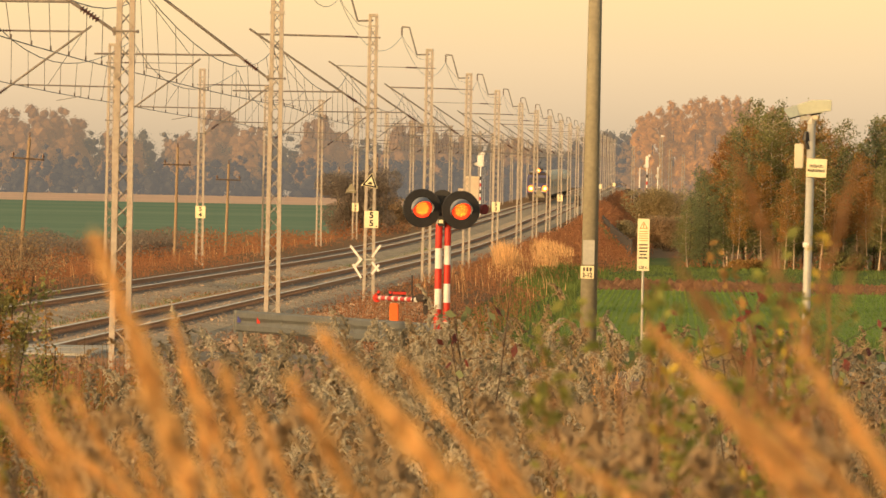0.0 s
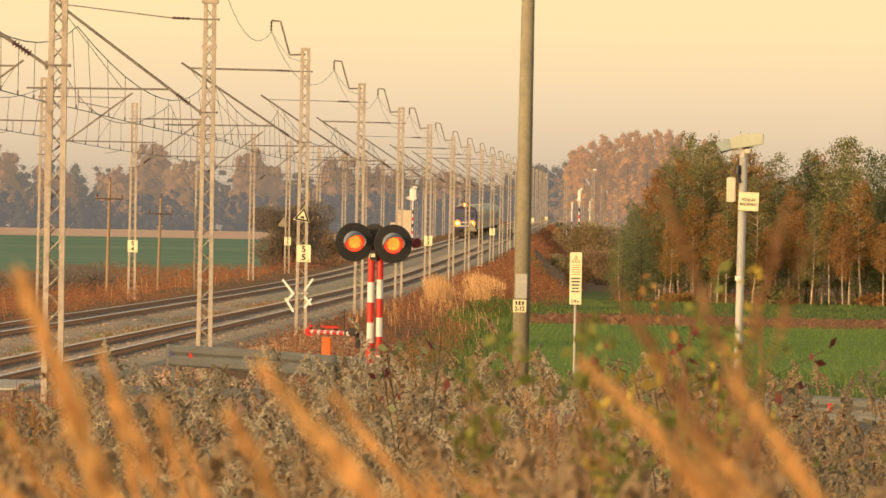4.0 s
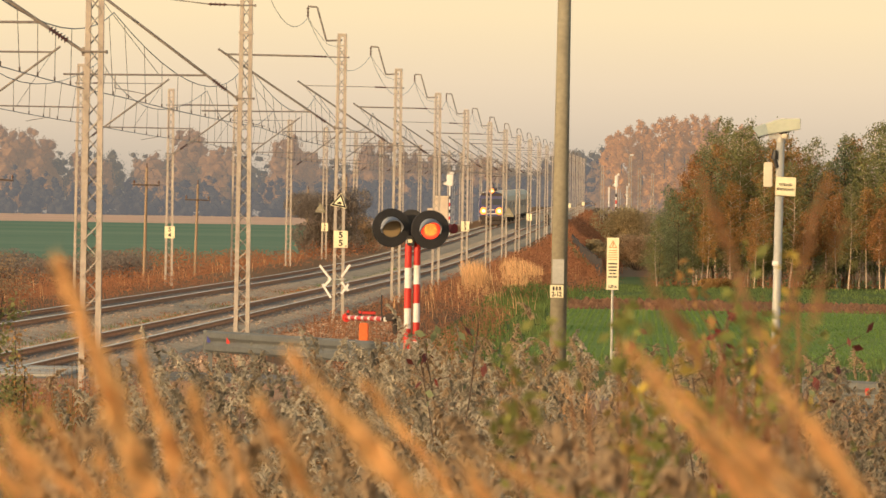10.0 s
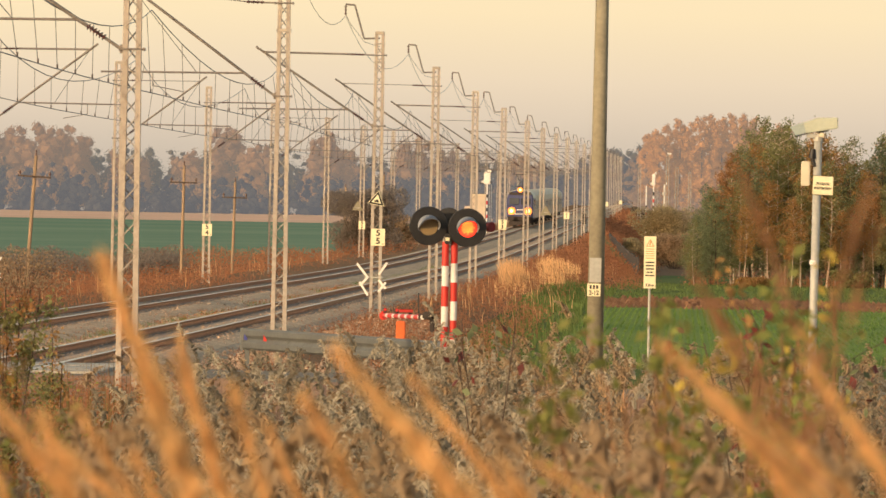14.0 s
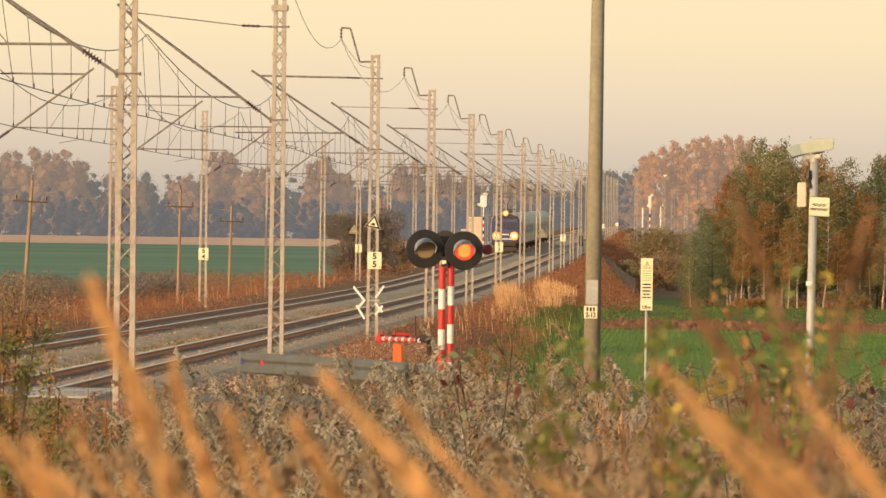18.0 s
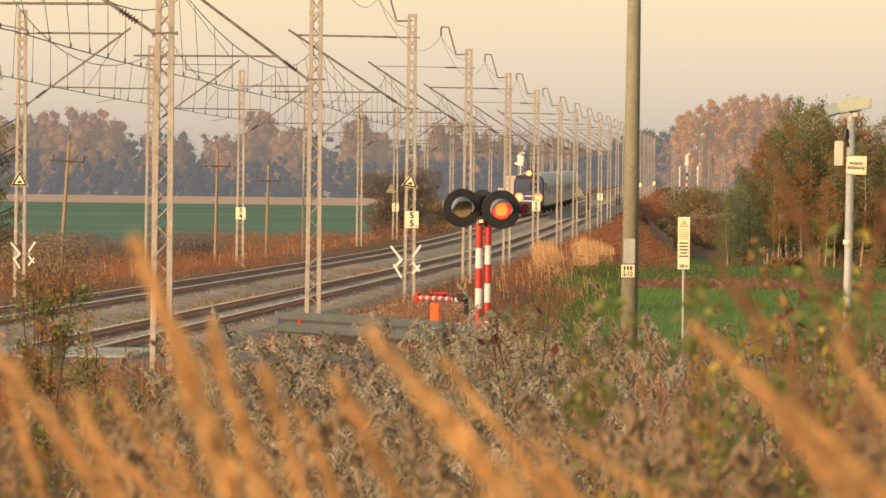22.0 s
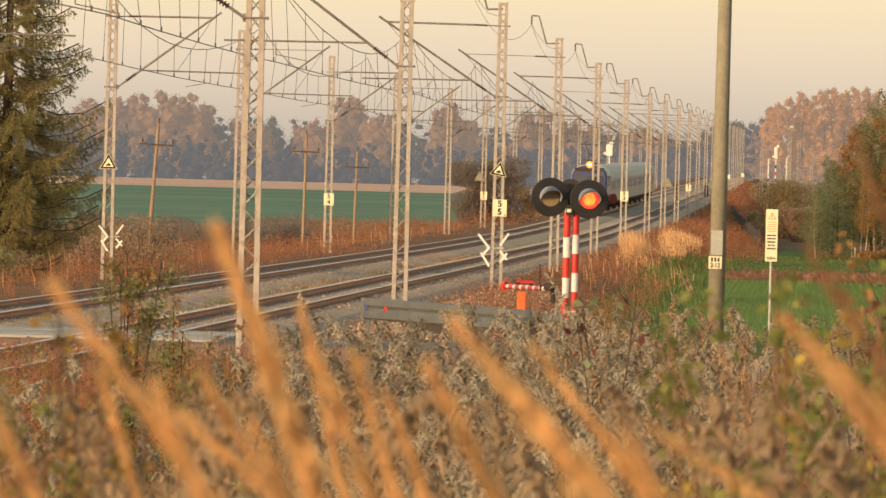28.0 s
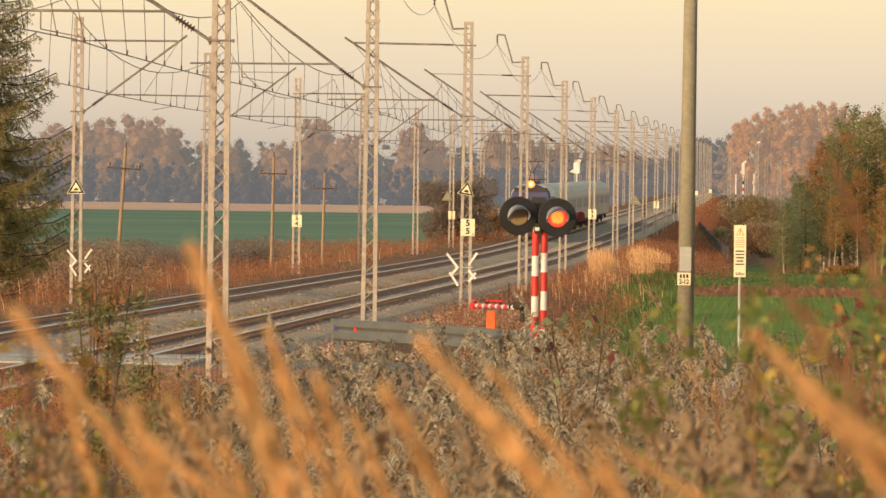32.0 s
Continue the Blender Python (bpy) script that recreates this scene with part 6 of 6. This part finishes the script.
def near_grass():
    # foot, distance, height of the tip, plume length, lean, width
    near_stalk(-0.233, 8.30, 2.953, 0.454, -0.32, 0.0221, 100)
    near_stalk(-0.093, 8.00, 2.893, 0.446, -0.59, 0.0134, 101)
    near_stalk(-0.191, 8.80, 2.853, 0.412, -0.31, 0.0103, 102)
    near_stalk(-0.230, 9.20, 2.812, 0.401, -0.24, 0.0093, 103)
    near_stalk(0.047, 8.40, 2.822, 0.460, -0.41, 0.0238, 104)
    near_stalk(0.353, 8.00, 2.872, 0.460, -0.67, 0.0339, 105)
    near_stalk(-0.204, 9.80, 2.770, 0.373, -0.46, 0.0067, 106)
    near_stalk(-0.263, 7.60, 2.816, 0.423, -0.29, 0.0114, 107)
    near_stalk(-0.381, 8.20, 2.777, 0.446, -0.38, 0.0134, 108)
    near_stalk(1.002, 8.60, 2.764, 0.418, -1.14, 0.0108, 109)
    near_stalk(0.627, 8.20, 2.825, 0.429, -0.59, 0.0119, 110)
    near_stalk(-0.596, 10.40, 2.765, 0.356, -0.24, 0.0052, 111)
    near_stalk(-0.206, 10.50, 2.739, 0.384, -0.29, 0.0077, 112)
    near_stalk(0.306, 9.60, 2.816, 0.384, -0.60, 0.0077, 113)
    near_stalk(-0.439, 11.50, 2.830, 0.356, -0.22, 0.0052, 114)
    near_stalk(0.381, 9.00, 2.737, 0.401, -0.56, 0.0093, 115)
    near_stalk(-0.407, 8.30, 2.866, 0.434, -0.45, 0.0124, 116)
    near_stalk(-0.254, 9.40, 2.738, 0.395, -0.33, 0.0088, 117)
    near_stalk(0.813, 8.70, 2.874, 0.434, -0.83, 0.0056, 118)
    near_stalk(0.915, 8.20, 2.821, 0.457, -0.88, 0.0118, 119)
    near_stalk(0.619, 8.30, 2.866, 0.446, -0.50, 0.0080, 120)
    near_stalk(0.865, 8.90, 2.798, 0.412, -0.78, 0.0103, 121)
    near_stalk(0.145, 9.40, 2.742, 0.378, -0.81, 0.0072, 122)
    near_stalk(0.646, 8.00, 2.818, 0.440, -0.49, 0.0129, 123)
    near_stalk(0.190, 9.60, 2.731, 0.384, -0.38, 0.0077, 124)
    near_stalk(0.733, 10.60, 2.809, 0.373, -0.72, 0.0067, 125)
    # rust-brown sorrel stalks
    near_stalk(0.404, 9.60, 3.047, 0.30, -0.34, 0.0068, 326, SORREL)
    near_stalk(0.524, 9.20, 2.945, 0.30, -0.52, 0.0062, 327, SORREL)
    near_stalk(-0.014, 9.80, 3.042, 0.30, 0.22, 0.0068, 328, SORREL)
    near_stalk(-0.042, 9.40, 3.004, 0.30, 0.26, 0.0051, 329, SORREL)
    near_stalk(0.464, 10.50, 2.906, 0.30, -0.43, 0.0046, 330, SORREL)


def leafy_plant(x, y, top, wide, mats, label, name="leafy_plant", leaf=0.035, n=220, stems=3, seed=1, from_f=0.25, bark=None, loose=1.3):
    """Upright plant with several stems and loose single leaves."""
    rng = np.random.default_rng(seed)
    base = ground_z(x, y)
    h = top - base
    ob = thing(name, label, "plant", m=pose(x, y, base))
    heaps = [Heap() for _ in mats]
    for k in range(stems):
        a = rng.uniform(-1, 1)
        bm = bmesh.new()
        pts = [Vector((a * wide * 0.2 * f + a * wide * 0.35 * f * f + 0.02 * math.sin(9 * f + k), rng.normal(0, 0.02), h * f * (1 - 0.12 * k / stems))) for f in (0, 0.2, 0.4, 0.6, 0.8, 1.0)]
        tube(bm, pts, 0.002 + 0.00002 * y * h, 5)
        twigs = []
        for j in range(9):
            f = from_f + (1 - from_f) * (j + rng.random()) / 9
            i = min(4, int(f * 5))
            p = pts[i].lerp(pts[i + 1], f * 5 - i)
            q = p + Vector((rng.normal(0, wide * 0.28), rng.normal(0, wide * 0.2), rng.uniform(0.0, 0.16) * h * 0.6))
            tube(bm, [p, (p + q) / 2 + Vector((0, 0, 0.01)), q], 0.0012 + 0.00003 * y, 4)
            twigs.append((p, q))
        part("stem", bm, bark or BARK, ob)
        for p, q in twigs:
            c = max(1, n // (stems * 9))
            at = np.array([np.array(p.lerp(q, t)) for t in rng.uniform(0.25, 1.05, c)]) + rng.normal(0, leaf * loose, (c, 3))
            heaps[int(rng.integers(len(mats)))].leaves(rng, at, rng.uniform(0.6, 1.3, c) * leaf)
    for heap, m in zip(heaps, mats):
        if heap.n:
            heap.done("leaves", m, ob)
    return ob


def plants():
    green, mixed = [PLANT_GREEN, PLANT_YELLOW, PLANT_GREEN], [PLANT_GREEN, PLANT_YELLOW, LEAF_ORANGE, PLANT_GREEN]
    leafy_plant(-0.02, 22.0, 2.80, 0.42, green, "green and yellow leafy plant in autumn", leaf=0.019, n=800, stems=4, seed=61, bark=SORREL)
    leafy_plant(-0.08, 19.0, 2.74, 0.36, green, "green and yellow leafy plant in autumn", leaf=0.018, n=900, stems=4, seed=62, bark=SORREL)
    leafy_plant(0.06, 20.0, 2.70, 0.3, green, "green and yellow leafy plant in autumn", leaf=0.020, n=620, stems=3, seed=72, bark=SORREL)
    leafy_plant(0.36, 22.0, 2.80, 0.34, [PLANT_YELLOW, PLANT_GREEN], "reddish stalk with few yellow leaves", leaf=0.016, n=300, stems=2, seed=63, bark=SORREL)
    leafy_plant(0.16, 26.0, 2.68, 0.42, mixed, "leafy plant with green and yellowing leaves", leaf=0.022, n=800, stems=4, seed=74, bark=SORREL)
    leafy_plant(0.50, 27.0, 2.66, 0.46, mixed, "leafy plant with green and yellowing leaves", leaf=0.018, n=540, stems=4, seed=75, bark=SORREL)
    leafy_plant(0.25, 22.0, 2.72, 0.3, [PLANT_GREEN, LEAF_ORANGE], "reddish stalk with few green leaves", leaf=0.015, n=210, stems=2, seed=73, bark=SORREL)
    leafy_plant(0.42, 60.0, 2.36, 0.30, [LEAF_RED], "sapling with a few dark red leaves over the reeds", leaf=0.05, n=20, stems=2, seed=64, from_f=0.86)
    leafy_plant(0.66, 62.0, 2.14, 1.0, [LEAF_DARK, LEAF_RED, LEAF_DARK], "dark bramble with green and maroon leaves", leaf=0.05, n=200, stems=5, seed=65, from_f=0.7)
    leafy_plant(-1.75, 80.0, 2.02, 0.5, [LEAF_RED, LEAF_DARK], "bramble with maroon and dark green leaves", leaf=0.06, n=50, stems=3, seed=66, from_f=0.84)
    leafy_plant(-6.9, 90.0, 2.2, 0.62, [LEAF_GREEN, LEAF_GREEN, LEAF_ORANGE], "young sapling with olive brown leaves", leaf=0.026, n=6500, stems=6, seed=67, from_f=0.12, loose=2.3)
    leafy_plant(-6.6, 92.0, 1.6, 0.4, [LEAF_GREEN, LEAF_ORANGE], "young sapling with olive brown leaves", leaf=0.024, n=1800, stems=3, seed=68, from_f=0.2, loose=2.6)
    leafy_plant(-1.95, 22.0, 2.50, 0.6, [PLANT_GREEN, PLANT_YELLOW, PLANT_GREEN], "bushy green weeds among dry grass", leaf=0.012, n=3600, stems=8, seed=69)
    leafy_plant(-1.72, 20.0, 2.40, 0.5, [PLANT_GREEN, SORREL], "bushy green weeds among dry grass", leaf=0.012, n=3000, stems=7, seed=70)
    leafy_plant(-1.39, 18.0, 2.78, 0.28, [LEAF_ORANGE, LEAF_YELLOW], "weed with orange-brown autumn leaves", leaf=0.015, n=300, stems=5, seed=71)


# ---- movement ----
def train_y(t):
    return 1150.8 - 10.185 * t - 0.1639 * t * t


def blink(k, right):
    """The moment at which a crossing lamp comes on for the k-th time."""
    if right:
        return 2.76 + 1.010 * (k - 3) if k <= 14 else 13.87 + 1.0053 * (k - 14)
    return 2.97 + 1.018 * (k - 3) if k <= 13 else 13.15 + 1.0111 * (k - 13)


def motions():
    times = [float(k) for k in range(0, 33)]
    for ob, behind in TRAIN:
        rows = []
        for t in times:
            y = train_y(t) + behind
            rise = math.degrees(math.atan2(rail_z(y + 16) - rail_z(y), 16))
            rows.append((t, pose(LEFT, y, rail_z(y), rise, 0, 0)))
        walk(ob, rows)
    for leds, right in zip(LAMPS, (False, True)):
        on, off = Matrix.Translation((0, -0.026, 0)), Matrix.Translation((0, 0.03, 0))
        rows = [(0.0, on)]
        for k in range(0, 34):
            a = blink(k, right)
            lasts = 0.58 if not right else 0.57 - 0.003 * k
            for t, m in ((a - 0.03, off), (a + 0.01, on), (a + lasts, on), (a + lasts + 0.04, off)):
                if rows[-1][0] < t < 31.97:
                    rows.append((t, m))
        rows.append((32.0, on if right else off))
        walk(leds, rows)
    for ob, x, y, z, seed in NEAR:
        r = random.Random(seed)
        p, amp, q = r.uniform(0, 6.28), r.uniform(0.08, 0.28), r.uniform(0.22, 0.42)
        walk(ob, [(t, pose(x, y, z, 0.3 * amp * math.sin(1.1 * t + p), amp * math.sin(6.283 * q * t + p), 0)) for t in [0.5 * k for k in range(65)]])


ground()
tracks()
road()
masts()
wires()
plates()
crossing_signal()
barrier()
guard_rail("grey galvanised steel guard rail beside the road", [(-9.45, 189.5, 0.52), (-7.2, 184.0, 0.50), (-4.8, 178.0, 0.47)], 0)
guard_rail("grey galvanised steel guard rail along the verge", [(3.0, 161.0, 0.20), (6.2, 158.5, 0.10), (11.0, 155.5, 0.05)], 0)
concrete_pole()
camera_pole()
height_sign()
far_signals()
far_poles()
ditch_shade_strip()
for place in ((-29.6, 395.0, 6.5, 3.3), (-27.6, 483.0, 6.4, 0.6), (-27.2, 530.0, 5.6, 1.0), (-27.0, 700.0, 5.6, 0.5), (-26.0, 760.0, 6.4, 0.5)):
    telegraph_pole(*place)
train()
forest()
poplars()
far_woods()
spruce()
bush(-25.1, 690, 6.0, 5.2, SCRUB_DARK, "dark_bush", "dense dark grey-brown bush beside the railway masts", 30000, 0.085, 2)
bush(-22.9, 705, 3.0, 3.0, SCRUB, "brown_bush", "low dull brown bush beside the railway masts", 3500, 0.10, 6)
bush(-1.6, 800, 6.4, 5.8, SCRUB_OLIVE, "olive_bush", "dull olive leafy bush on the railway bank", 19000, 0.10, 3)
bush(-5.0, 880, 3.0, 2.2, SCRUB_OLIVE, "olive_bush", "dull olive leafy bush on the railway bank", 4500, 0.095, 4)
bush(-0.6, 740, 5.2, 3.0, SCRUB, "brown_bush", "olive brown scrub at the foot of the bank", 11000, 0.10, 14)
for k in range(5):
    bush(4.5 + 6.3 * k, 551 + (k * 7) % 5, 2.6, 0.6 + 0.3 * ((k * 5) % 3), (LEAF_ORANGE, LEAF_GREEN, LEAF_ORANGE)[k % 3], "undergrowth_bush", "low brownish undergrowth at the edge of the birch wood", 1500, 0.11, 40 + k)
for k in range(7):
    bush(-44.5 + 2.1 * k, 505 + (k * 23) % 60, 4.6, 1.3 + 0.25 * ((k * 3) % 4), SCRUB_DARK, "dark_scrub", "dark grey-green scrub in rust-coloured grass", 3800, 0.07, 60 + k)
bush(-24.8, 330, 3.6, 2.1, SCRUB, "low_scrub", "low olive scrub in rust-coloured grass", 1600, 0.06, 15)
bush(-27.6, 352, 4.2, 2.4, SCRUB, "low_scrub", "low olive scrub in rust-coloured grass", 1600, 0.06, 16)
bush(-31.0, 380, 4.6, 2.5, SCRUB, "low_scrub", "low olive scrub in rust-coloured grass", 1600, 0.06, 17)
bush(-26.6, 285, 3.4, 1.3, SCRUB, "low_scrub", "low olive scrub at the foot of the spruce", 2600, 0.05, 18)
bush(-25.2, 268, 2.6, 1.5, LEAF_GREEN, "green_bush", "low green bush in dry grass by the track", 1500, 0.06, 5)
grasses()
reeds()
field_texture()
near_grass()
plants()
motions()
